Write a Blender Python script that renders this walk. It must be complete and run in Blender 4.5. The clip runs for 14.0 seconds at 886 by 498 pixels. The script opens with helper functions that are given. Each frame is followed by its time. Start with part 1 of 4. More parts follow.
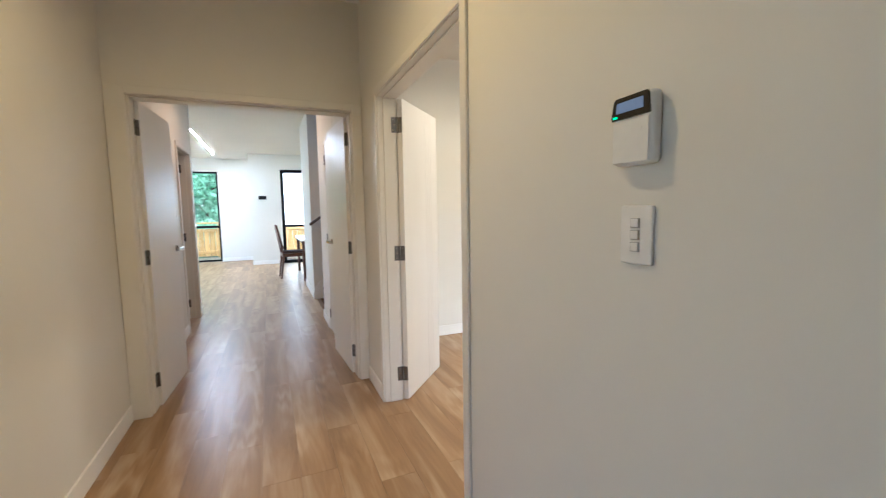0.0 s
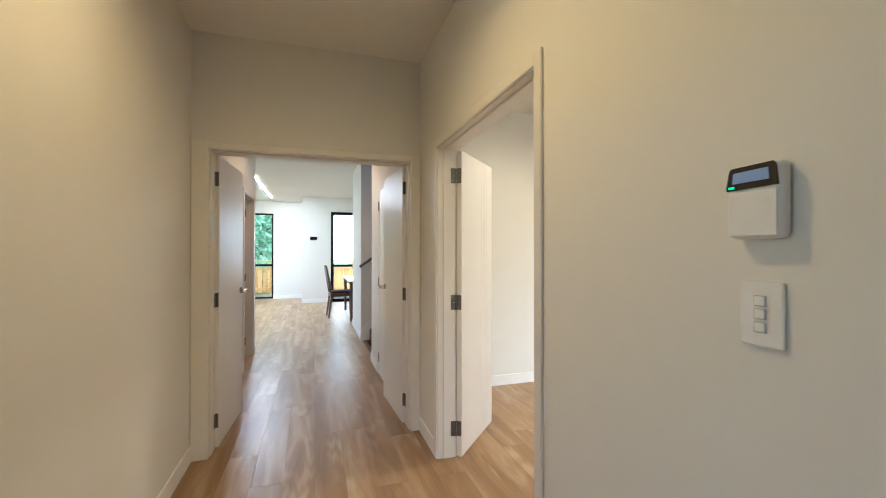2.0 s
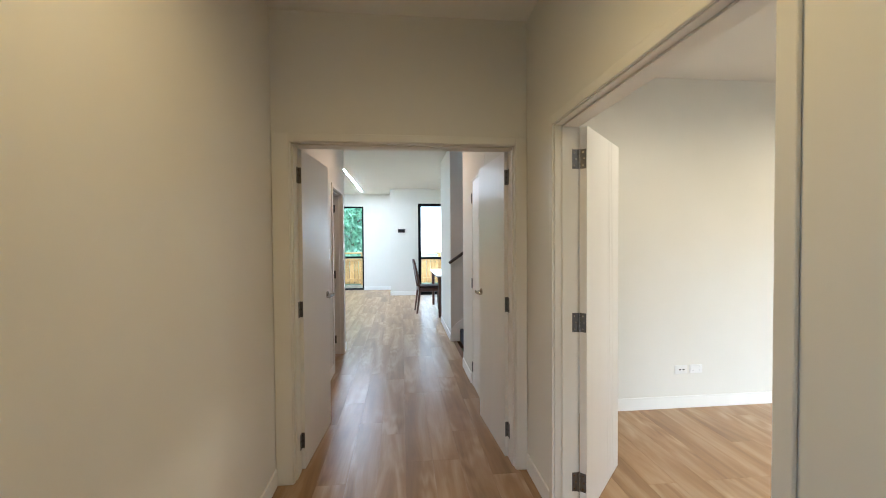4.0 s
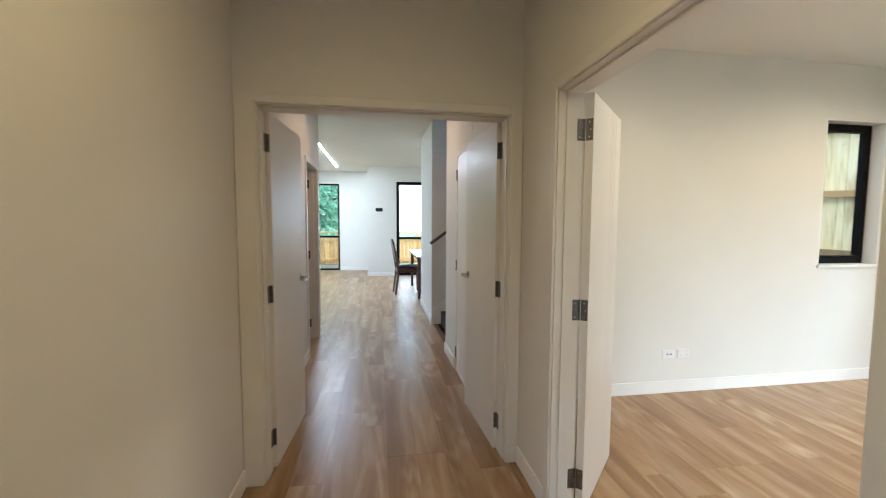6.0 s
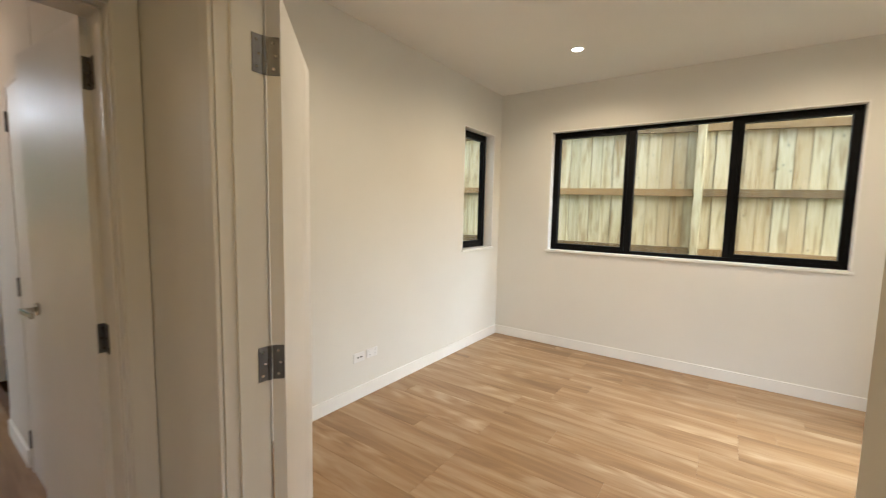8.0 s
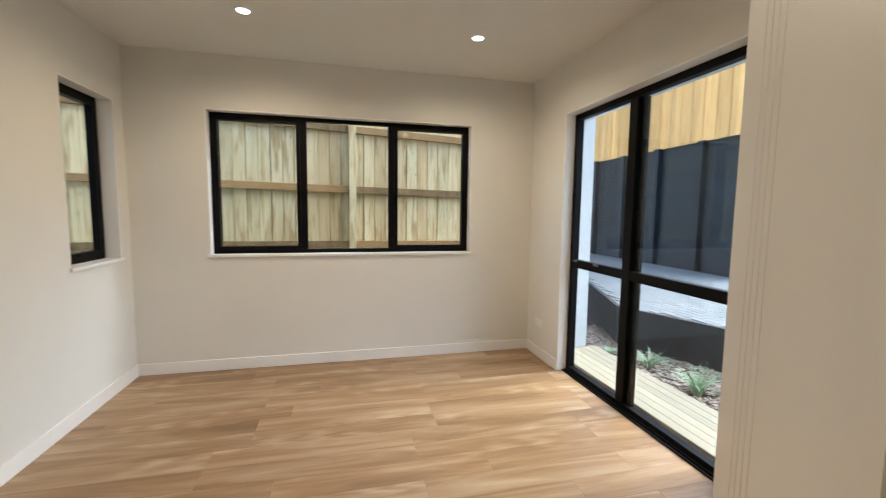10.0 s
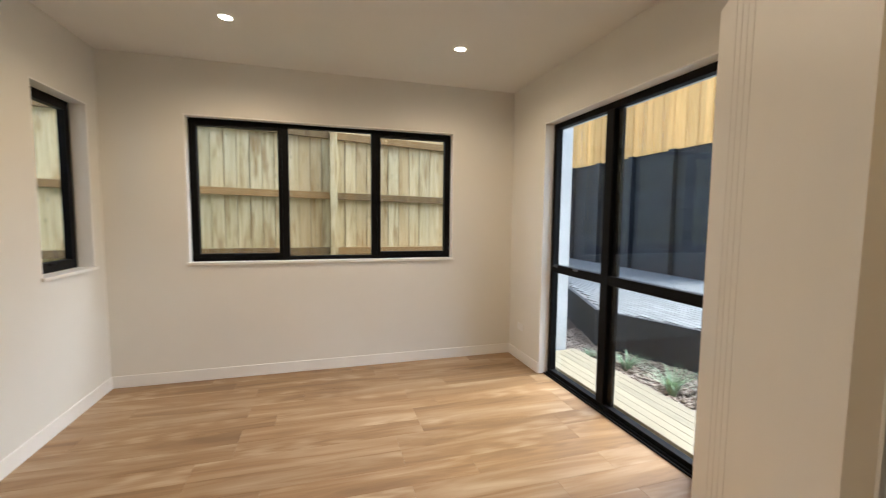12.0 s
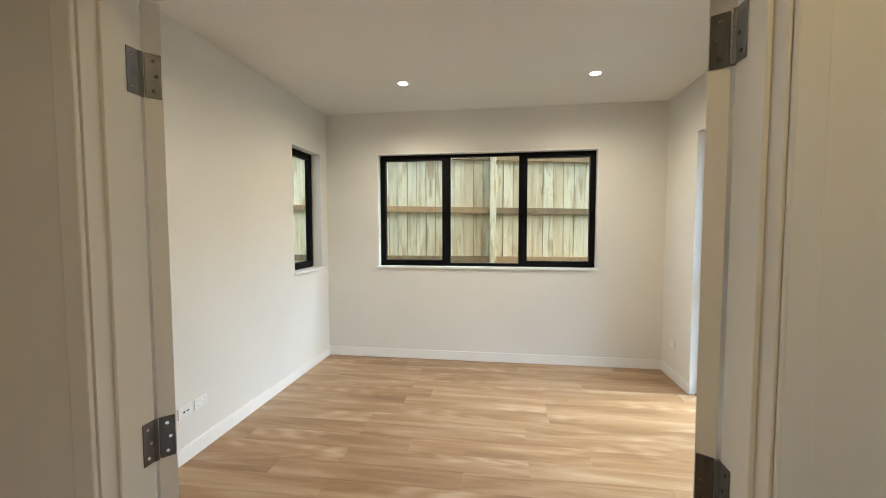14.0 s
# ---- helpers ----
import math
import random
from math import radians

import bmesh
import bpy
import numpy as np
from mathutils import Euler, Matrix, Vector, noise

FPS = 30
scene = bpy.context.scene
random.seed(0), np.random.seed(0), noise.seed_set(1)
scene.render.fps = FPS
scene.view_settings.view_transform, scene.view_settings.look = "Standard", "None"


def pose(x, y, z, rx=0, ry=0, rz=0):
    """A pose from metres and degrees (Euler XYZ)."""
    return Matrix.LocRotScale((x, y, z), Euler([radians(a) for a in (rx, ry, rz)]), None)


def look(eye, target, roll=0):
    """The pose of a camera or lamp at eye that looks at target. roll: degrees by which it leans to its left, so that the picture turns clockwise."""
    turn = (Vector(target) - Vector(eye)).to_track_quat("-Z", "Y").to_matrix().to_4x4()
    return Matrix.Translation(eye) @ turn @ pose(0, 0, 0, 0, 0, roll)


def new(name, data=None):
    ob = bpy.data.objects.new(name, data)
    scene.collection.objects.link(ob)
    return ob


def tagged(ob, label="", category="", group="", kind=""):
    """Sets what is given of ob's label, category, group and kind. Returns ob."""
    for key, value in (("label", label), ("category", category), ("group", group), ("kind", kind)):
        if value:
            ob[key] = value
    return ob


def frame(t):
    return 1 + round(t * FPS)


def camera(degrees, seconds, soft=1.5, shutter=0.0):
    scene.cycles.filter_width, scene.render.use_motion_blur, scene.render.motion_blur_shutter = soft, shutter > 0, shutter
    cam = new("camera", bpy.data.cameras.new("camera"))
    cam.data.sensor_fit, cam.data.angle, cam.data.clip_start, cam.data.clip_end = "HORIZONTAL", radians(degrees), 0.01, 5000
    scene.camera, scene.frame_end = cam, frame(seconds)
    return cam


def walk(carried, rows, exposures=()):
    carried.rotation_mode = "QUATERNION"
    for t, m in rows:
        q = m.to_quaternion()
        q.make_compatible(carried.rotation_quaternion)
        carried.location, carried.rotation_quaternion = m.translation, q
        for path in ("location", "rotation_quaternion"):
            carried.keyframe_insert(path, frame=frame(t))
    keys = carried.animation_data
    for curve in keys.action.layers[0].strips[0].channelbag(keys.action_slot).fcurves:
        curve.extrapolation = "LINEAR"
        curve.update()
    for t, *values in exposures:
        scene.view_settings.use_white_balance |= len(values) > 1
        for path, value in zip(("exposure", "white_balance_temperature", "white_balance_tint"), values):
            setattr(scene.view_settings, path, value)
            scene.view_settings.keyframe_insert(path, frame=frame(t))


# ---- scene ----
EXPOSURE = [(0.0, 2.86, 4780, 6), (2.0, 2.82, 4900, 4), (3.0, 2.70, 4750, 3), (6.2, 2.48, 4800, 3), (7.0, 2.24, 5200, 6), (7.5, 2.20, 5450, 7), (8.0, 2.21, 5250, 6), (9.0, 1.97, 4950, 6), (11.3, 1.83, 5350, 10), (13.5, 1.97, 5350, 9), (14.0, 2.18, 4850, 3)]
cam = camera(95.3, 14.0, soft=1.0, shutter=0.3)
PATH = [
    (0, (0.074, 0.039, 1.317), (0.861, 1.868, 1.129), -0.9),
    (0.5, (0.082, 0.045, 1.323), (1.045, 1.789, 1.148), -0.5),
    (1, (0.048, 0.063, 1.345), (0.928, 1.854, 1.214), 0.1),
    (1.5, (0.001, 0.087, 1.372), (0.743, 1.944, 1.374), 0.3),
    (2, (-0.027, 0.104, 1.377), (0.582, 2.009, 1.389), 0.0),
    (2.5, (-0.045, 0.215, 1.313), (0.38, 2.164, 1.167), -0.8),
    (3, (-0.041, 0.522, 1.266), (0.211, 2.497, 1.08), -1.7),
    (3.5, (-0.024, 0.654, 1.395), (0.177, 2.64, 1.275), -0.9),
    (3.7, (-0.028, 0.643, 1.471), (0.169, 2.633, 1.427), -0.6),
    (5.8, (-0.068, 0.789, 1.462), (0.177, 2.771, 1.341), 0.3),
    (6, (-0.071, 0.877, 1.462), (0.247, 2.846, 1.32), 0.3),
    (6.5, (-0.044, 1.075, 1.454), (0.574, 2.97, 1.284), 0.6),
    (7, (0.077, 1.282, 1.461), (1.072, 3.008, 1.286), 1.1),
    (7.5, (0.183, 1.439, 1.456), (1.536, 2.901, 1.28), 1.3),
    (8, (0.247, 1.611, 1.479), (1.871, 2.763, 1.293), 1.2),
    (8.5, (0.34, 1.77, 1.473), (2.158, 2.583, 1.288), 1.1),
    (9, (0.505, 1.896, 1.5), (2.454, 2.304, 1.31), 0.8),
    (9.2, (0.564, 1.936, 1.489), (2.544, 2.156, 1.309), 0.8),
    (11.3, (0.6, 2.206, 1.492), (2.332, 1.233, 1.257), 0.9),
    (11.5, (0.595, 2.184, 1.492), (2.366, 1.283, 1.274), 0.9),
    (12, (0.565, 2.132, 1.503), (2.476, 1.564, 1.347), 0.6),
    (12.5, (0.488, 2.053, 1.542), (2.482, 1.935, 1.436), 0.2),
    (13, (0.316, 1.954, 1.547), (2.302, 2.155, 1.438), 0.3),
    (13.5, (0.123, 1.893, 1.549), (2.096, 2.196, 1.421), 0.4),
    (14, (0.056, 1.854, 1.54), (2.032, 2.139, 1.428), -0.1),
]
walk(cam, [(t, look(eye, target, roll)) for t, eye, target, roll in PATH], exposures=EXPOSURE)

# ---- world, light ----
world = bpy.data.worlds.new("sky")
scene.world = world
world.use_nodes = True
wn = world.node_tree
sky = wn.nodes.new("ShaderNodeTexSky")
sky.sky_type = "NISHITA"
sky.sun_disc = False
sky.sun_elevation = radians(46)
sky.sun_rotation = radians(180)
sky.air_density, sky.dust_density, sky.ozone_density = 0.8, 6.0, 0.0
wn.links.new(sky.outputs["Color"], wn.nodes["Background"].inputs["Color"])
wn.nodes["Background"].inputs["Strength"].default_value = 0.12

sun = new("sun", bpy.data.lights.new("sun", "SUN"))
sun.data.energy, sun.data.angle, sun.data.color = 1.25, radians(75), (1.0, 0.96, 0.9)
sun.matrix_world = look((0, 0, 0), (0.12, 0.68, -0.72))

DOWNLIGHTS = [(3.715, 2.747, 2.838, 15.0), (3.715, 1.07, 2.838, 12.0), (1.85, 2.747, 2.838, 9.0), (1.85, 1.07, 2.838, 4.5), (-0.12, 1.45, 2.838, 7.2, (1.0, 0.58, 0.18)), (-0.06, 5.0, 2.838, 6.0, (1.0, 0.52, 0.22))]
WARM = (1.0, 0.69, 0.38)


# ---- materials ----
def mat(name, color, rough=0.5, metal=0.0):
    m = bpy.data.materials.new(name)
    m.use_nodes = True
    b = m.node_tree.nodes["Principled BSDF"]
    b.inputs["Base Color"].default_value = (*color, 1)
    b.inputs["Roughness"].default_value = rough
    b.inputs["Metallic"].default_value = metal
    return m


def node(m, kind, **inputs):
    n = m.node_tree.nodes.new(kind)
    for k, v in inputs.items():
        n.inputs[k.replace("_", " ")].default_value = v
    return n


def wire(m, a, b):
    m.node_tree.links.new(a, b)


def varied(name, c0, c1, rough=0.5, metal=0.0, scale=(6, 6, 6), detail=6, bump=0.1, fine=120, dist=0.002, rspread=0.08, rand=0.0):
    """Two scales of tone, a spread of gloss and a fine relief, in world metres."""
    m = mat(name, c0, rough, metal)
    b = m.node_tree.nodes["Principled BSDF"]
    geo = node(m, "ShaderNodeNewGeometry")
    mp = node(m, "ShaderNodeMapping")
    mp.inputs["Scale"].default_value = scale
    wire(m, geo.outputs["Position"], mp.inputs["Vector"])
    if rand:
        info = node(m, "ShaderNodeObjectInfo")
        mul = node(m, "ShaderNodeMath")
        mul.operation = "MULTIPLY"
        mul.inputs[1].default_value = 37.0
        wire(m, info.outputs["Random"], mul.inputs[0])
        com = node(m, "ShaderNodeCombineXYZ")
        for k in range(3):
            wire(m, mul.outputs[0], com.inputs[k])
        wire(m, com.outputs[0], mp.inputs["Location"])
    n1 = node(m, "ShaderNodeTexNoise", Scale=1.0, Detail=float(detail), Roughness=0.6)
    wire(m, mp.outputs[0], n1.inputs["Vector"])
    ramp = node(m, "ShaderNodeValToRGB")
    ramp.color_ramp.elements[0].position, ramp.color_ramp.elements[1].position = 0.3, 0.7
    ramp.color_ramp.elements[0].color, ramp.color_ramp.elements[1].color = (*c0, 1), (*c1, 1)
    wire(m, n1.outputs["Fac"], ramp.inputs["Fac"])
    out = ramp.outputs["Color"]
    if rand:
        hsv = node(m, "ShaderNodeHueSaturation")
        mr = node(m, "ShaderNodeMapRange")
        mr.inputs["To Min"].default_value, mr.inputs["To Max"].default_value = 1 - rand, 1 + rand
        wire(m, info.outputs["Random"], mr.inputs["Value"])
        wire(m, mr.outputs[0], hsv.inputs["Value"])
        wire(m, out, hsv.inputs["Color"])
        out = hsv.outputs["Color"]
    wire(m, out, b.inputs["Base Color"])
    rr = node(m, "ShaderNodeMapRange")
    rr.inputs["To Min"].default_value, rr.inputs["To Max"].default_value = max(0.02, rough - rspread), rough + rspread
    wire(m, n1.outputs["Fac"], rr.inputs["Value"])
    wire(m, rr.outputs[0], b.inputs["Roughness"])
    n2 = node(m, "ShaderNodeTexNoise", Scale=float(fine), Detail=3.0)
    wire(m, geo.outputs["Position"], n2.inputs["Vector"])
    bp = node(m, "ShaderNodeBump", Strength=bump, Distance=dist)
    wire(m, n2.outputs["Fac"], bp.inputs["Height"])
    wire(m, bp.outputs[0], b.inputs["Normal"])
    return m


def plank_floor_material(island=False):
    """Oak-look vinyl planks that run along y: broad pale figure, fine grain, satin finish."""
    m = mat("oak_vinyl_joined" if island else "oak_vinyl", (0.4, 0.26, 0.15), 0.36)
    b = m.node_tree.nodes["Principled BSDF"]
    geo = node(m, "ShaderNodeNewGeometry")
    if island:
        rnd = geo.outputs["Random Per Island"]
    else:
        rnd = node(m, "ShaderNodeObjectInfo").outputs["Random"]
    off = node(m, "ShaderNodeVectorMath")
    off.operation = "SCALE"
    off.inputs[0].default_value = (13.0, 29.0, 7.0)
    wire(m, rnd, off.inputs["Scale"])
    add = node(m, "ShaderNodeVectorMath")
    add.operation = "ADD"
    wire(m, geo.outputs["Position"], add.inputs[0])
    wire(m, off.outputs[0], add.inputs[1])

    def layer(scale, detail, rough, distort=0.0):
        mp = node(m, "ShaderNodeMapping")
        mp.inputs["Scale"].default_value = scale
        wire(m, add.outputs[0], mp.inputs["Vector"])
        n = node(m, "ShaderNodeTexNoise", Scale=1.0, Detail=detail, Roughness=rough, Distortion=distort)
        wire(m, mp.outputs[0], n.inputs["Vector"])
        return n.outputs["Fac"]

    broad = layer((8.0, 0.85, 1.0), 4.0, 0.55, 0.7)
    grain = layer((95.0, 3.2, 1.0), 5.0, 0.65, 0.3)
    ramp = node(m, "ShaderNodeValToRGB")
    e = ramp.color_ramp.elements
    e[0].position, e[0].color = 0.30, (0.20, 0.122, 0.058, 1)
    e[1].position, e[1].color = 0.72, (0.47, 0.355, 0.228, 1)
    mid = e.new(0.48)
    mid.color = (0.31, 0.195, 0.097, 1)
    mix = node(m, "ShaderNodeMix")
    mix.inputs["Factor"].default_value = 0.12
    wire(m, broad, mix.inputs["A"])
    wire(m, grain, mix.inputs["B"])
    # cathedral figure: stretched rings that come and go along the board
    mpw = node(m, "ShaderNodeMapping")
    mpw.inputs["Scale"].default_value = (11.0, 0.8, 1.0)
    wire(m, add.outputs[0], mpw.inputs["Vector"])
    wave = node(m, "ShaderNodeTexWave", Scale=1.6, Distortion=7.0, Detail=2.0)
    wave.wave_type = "RINGS"
    wire(m, mpw.outputs[0], wave.inputs["Vector"])
    patch = layer((5.0, 1.3, 1.0), 1.0, 0.5)
    pr = node(m, "ShaderNodeMapRange")
    pr.inputs["From Min"].default_value, pr.inputs["From Max"].default_value = 0.55, 0.68
    pr.inputs["To Max"].default_value = 0.15
    wire(m, patch, pr.inputs["Value"])
    wm = node(m, "ShaderNodeMath")
    wm.operation = "MULTIPLY"
    wire(m, wave.outputs["Fac"], wm.inputs[0])
    wire(m, pr.outputs[0], wm.inputs[1])
    tot = node(m, "ShaderNodeMath")
    tot.operation = "ADD"
    wire(m, mix.outputs["Result"], tot.inputs[0])
    wire(m, wm.outputs[0], tot.inputs[1])
    wire(m, tot.outputs[0], ramp.inputs["Fac"])
    hsv = node(m, "ShaderNodeHueSaturation")
    mr = node(m, "ShaderNodeMapRange")
    mr.inputs["To Min"].default_value, mr.inputs["To Max"].default_value = 0.94, 1.06
    wire(m, rnd, mr.inputs["Value"])
    wire(m, mr.outputs[0], hsv.inputs["Value"])
    wire(m, ramp.outputs["Color"], hsv.inputs["Color"])
    wire(m, hsv.outputs["Color"], b.inputs["Base Color"])
    hsv.inputs["Saturation"].default_value = 1.04
    b.inputs["Specular IOR Level"].default_value = 0.38
    rr = node(m, "ShaderNodeMapRange")
    rr.inputs["To Min"].default_value, rr.inputs["To Max"].default_value = 0.31, 0.38
    wire(m, grain, rr.inputs["Value"])
    wire(m, rr.outputs[0], b.inputs["Roughness"])
    bp = node(m, "ShaderNodeBump", Strength=0.03, Distance=0.001)
    wire(m, grain, bp.inputs["Height"])
    wire(m, bp.outputs[0], b.inputs["Normal"])
    return m


def fence_material(name, c0, c1, c2, rand=0.25, stain=False):
    """Rough-sawn treated pine: pale boards with greenish and rusty streaks along the grain and dark knots."""
    m = mat(name, c0, 0.85)
    b = m.node_tree.nodes["Principled BSDF"]
    geo = node(m, "ShaderNodeNewGeometry")
    info = node(m, "ShaderNodeObjectInfo")
    off = node(m, "ShaderNodeVectorMath")
    off.operation = "SCALE"
    off.inputs[0].default_value = (17.0, 23.0, 31.0)
    wire(m, info.outputs["Random"], off.inputs["Scale"])
    add = node(m, "ShaderNodeVectorMath")
    add.operation = "ADD"
    wire(m, geo.outputs["Position"], add.inputs[0])
    wire(m, off.outputs[0], add.inputs[1])
    mp = node(m, "ShaderNodeMapping")
    mp.inputs["Scale"].default_value = (16, 16, 1.3)
    wire(m, add.outputs[0], mp.inputs["Vector"])
    n1 = node(m, "ShaderNodeTexNoise", Scale=1.0, Detail=7.0, Roughness=0.68, Distortion=0.6)
    wire(m, mp.outputs[0], n1.inputs["Vector"])
    ramp = node(m, "ShaderNodeValToRGB")
    e = ramp.color_ramp.elements
    e[0].position, e[0].color = 0.30, (*c1, 1)
    e[1].position, e[1].color = 0.62, (*c0, 1)
    e2 = e.new(0.42)
    e2.color = (*c2, 1)
    wire(m, n1.outputs["Fac"], ramp.inputs["Fac"])
    mp2 = node(m, "ShaderNodeMapping")
    mp2.inputs["Scale"].default_value = (12, 12, 5.5)
    wire(m, add.outputs[0], mp2.inputs["Vector"])
    vor = node(m, "ShaderNodeTexVoronoi", Scale=1.0)
    wire(m, mp2.outputs[0], vor.inputs["Vector"])
    kr = node(m, "ShaderNodeMapRange")
    kr.inputs["From Min"].default_value, kr.inputs["From Max"].default_value = 0.05, 0.13
    kr.inputs["To Min"].default_value, kr.inputs["To Max"].default_value = 0.35, 1.0
    wire(m, vor.outputs["Distance"], kr.inputs["Value"])
    mr = node(m, "ShaderNodeMapRange")
    mr.inputs["To Min"].default_value, mr.inputs["To Max"].default_value = 1 - rand, 1 + rand
    wire(m, info.outputs["Random"], mr.inputs["Value"])
    mul = node(m, "ShaderNodeMath")
    mul.operation = "MULTIPLY"
    wire(m, kr.outputs[0], mul.inputs[0])
    wire(m, mr.outputs[0], mul.inputs[1])
    hsv = node(m, "ShaderNodeHueSaturation")
    wire(m, mul.outputs[0], hsv.inputs["Value"])
    tone = ramp.outputs["Color"]
    if stain:
        # amber tide marks where wet boards dried in patches
        mp3 = node(m, "ShaderNodeMapping")
        mp3.inputs["Scale"].default_value = (9.0, 9.0, 2.0)
        wire(m, add.outputs[0], mp3.inputs["Vector"])
        n3 = node(m, "ShaderNodeTexNoise", Scale=1.0, Detail=4.0, Roughness=0.55)
        wire(m, mp3.outputs[0], n3.inputs["Vector"])
        sr = node(m, "ShaderNodeMapRange")
        sr.inputs["From Min"].default_value, sr.inputs["From Max"].default_value = 0.52, 0.66
        sr.inputs["To Max"].default_value = 0.65
        wire(m, n3.outputs["Fac"], sr.inputs["Value"])
        mx = node(m, "ShaderNodeMix")
        mx.data_type = "RGBA"
        for sock in mx.inputs:
            if sock.type == "RGBA" and sock.name == "B":
                sock.default_value = (0.32, 0.18, 0.06, 1)
            if sock.type == "RGBA" and sock.name == "A":
                wire(m, tone, sock)
        own = node(m, "ShaderNodeMapRange")
        own.inputs["From Min"].default_value, own.inputs["From Max"].default_value = 0.6, 1.0
        own.inputs["To Max"].default_value = 0.55
        wire(m, info.outputs["Random"], own.inputs["Value"])
        both = node(m, "ShaderNodeMath")
        both.operation = "MAXIMUM"
        wire(m, sr.outputs[0], both.inputs[0])
        wire(m, own.outputs[0], both.inputs[1])
        wire(m, both.outputs[0], mx.inputs[0])
        tone = [o for o in mx.outputs if o.type == "RGBA"][0]
    wire(m, tone, hsv.inputs["Color"])
    wire(m, hsv.outputs["Color"], b.inputs["Base Color"])
    bp = node(m, "ShaderNodeBump", Strength=0.5, Distance=0.003)
    wire(m, n1.outputs["Fac"], bp.inputs["Height"])
    wire(m, bp.outputs[0], b.inputs["Normal"])
    return m


def glass_material(name="clear_glass"):
    m = bpy.data.materials.new(name)
    m.use_nodes = True
    nt = m.node_tree
    nt.nodes.remove(nt.nodes["Principled BSDF"])
    tr = nt.nodes.new("ShaderNodeBsdfTransparent")
    tr.inputs["Color"].default_value = (0.93, 0.96, 0.95, 1)
    gl = nt.nodes.new("ShaderNodeBsdfGlossy")
    gl.inputs["Roughness"].default_value = 0.01
    lw = nt.nodes.new("ShaderNodeLayerWeight")
    lw.inputs["Blend"].default_value = 0.5
    pw = nt.nodes.new("ShaderNodeMath")
    pw.operation = "POWER"
    pw.inputs[1].default_value = 5.0
    nt.links.new(lw.outputs["Facing"], pw.inputs[0])
    fr = nt.nodes.new("ShaderNodeMath")
    fr.operation = "MULTIPLY_ADD"
    fr.inputs[1].default_value, fr.inputs[2].default_value = 0.6, 0.025
    nt.links.new(pw.outputs[0], fr.inputs[0])
    mx = nt.nodes.new("ShaderNodeMixShader")
    nt.links.new(fr.outputs[0], mx.inputs["Fac"])
    nt.links.new(tr.outputs[0], mx.inputs[1])
    nt.links.new(gl.outputs[0], mx.inputs[2])
    nt.links.new(mx.outputs[0], nt.nodes["Material Output"].inputs["Surface"])
    return m


def glow(name, color, strength):
    m = mat(name, color, 0.4)
    b = m.node_tree.nodes["Principled BSDF"]
    b.inputs["Emission Color"].default_value = (*color, 1)
    b.inputs["Emission Strength"].default_value = strength
    return m


PAINT = varied("wall_paint", (0.735, 0.72, 0.668), (0.775, 0.76, 0.708), 0.62, scale=(0.9, 0.9, 0.9), detail=4, bump=0.12, fine=260, dist=0.0008)
CEIL = varied("ceiling_paint", (0.76, 0.745, 0.71), (0.80, 0.785, 0.75), 0.75, scale=(0.7, 0.7, 0.7), detail=3, bump=0.08, fine=220, dist=0.0008)
TRIM = varied("trim_enamel", (0.82, 0.81, 0.78), (0.87, 0.86, 0.83), 0.34, scale=(3, 3, 0.8), detail=4, bump=0.06, fine=90, dist=0.0006)
FRAMEP = varied("door_frame_paint", (0.745, 0.73, 0.68), (0.785, 0.77, 0.72), 0.42, scale=(3, 3, 0.8), detail=4, bump=0.06, fine=90, dist=0.0006)
DOOR = varied("door_paint", (0.76, 0.745, 0.71), (0.81, 0.795, 0.76), 0.36, scale=(2, 2, 0.7), detail=4, bump=0.1, fine=150, dist=0.0006)
STEEL = varied("satin_steel", (0.13, 0.13, 0.135), (0.20, 0.20, 0.205), 0.42, 1.0, scale=(60, 60, 8), bump=0.06, fine=400, dist=0.0003)
CHROME = varied("polished_chrome", (0.40, 0.37, 0.33), (0.50, 0.47, 0.42), 0.07, 1.0, scale=(20, 20, 20), bump=0.02, fine=200, rspread=0.04)
BLACK = varied("black_aluminium", (0.0025, 0.0025, 0.003), (0.005, 0.005, 0.0055), 0.5, scale=(8, 8, 2), bump=0.05, fine=500, dist=0.0003)
PLASTIC = varied("white_plastic", (0.78, 0.78, 0.77), (0.83, 0.83, 0.82), 0.3, scale=(25, 25, 25), bump=0.03, fine=500, dist=0.0002)
BLACK.node_tree.nodes["Principled BSDF"].inputs["Specular IOR Level"].default_value = 0.12
GREYPL = mat("grey_line", (0.45, 0.45, 0.46), 0.5)
DARKPL = mat("black_plastic", (0.012, 0.012, 0.013), 0.22)
SMOKED = mat("smoked_screen", (0.01, 0.011, 0.014), 0.08)
LCD = glow("lcd_screen", (0.17, 0.22, 0.32), 0.05)
GREEN = glow("green_indicator", (0.02, 0.8, 0.22), 0.25)
FLOOR = plank_floor_material()
FLOORJ = plank_floor_material(True)
JOINT = mat("floor_joint", (0.16, 0.09, 0.05), 0.7)
CARPET = varied("charcoal_carpet", (0.028, 0.028, 0.031), (0.055, 0.055, 0.06), 0.95, scale=(40, 40, 40), bump=0.6, fine=350, dist=0.004)
WALNUT = varied("dark_chair_wood", (0.05, 0.018, 0.01), (0.11, 0.04, 0.022), 0.3, scale=(30, 30, 4), bump=0.1, fine=80)
SEATF = varied("dark_seat_fabric", (0.035, 0.02, 0.018), (0.06, 0.035, 0.03), 0.85, scale=(40, 40, 40), bump=0.3, fine=300)
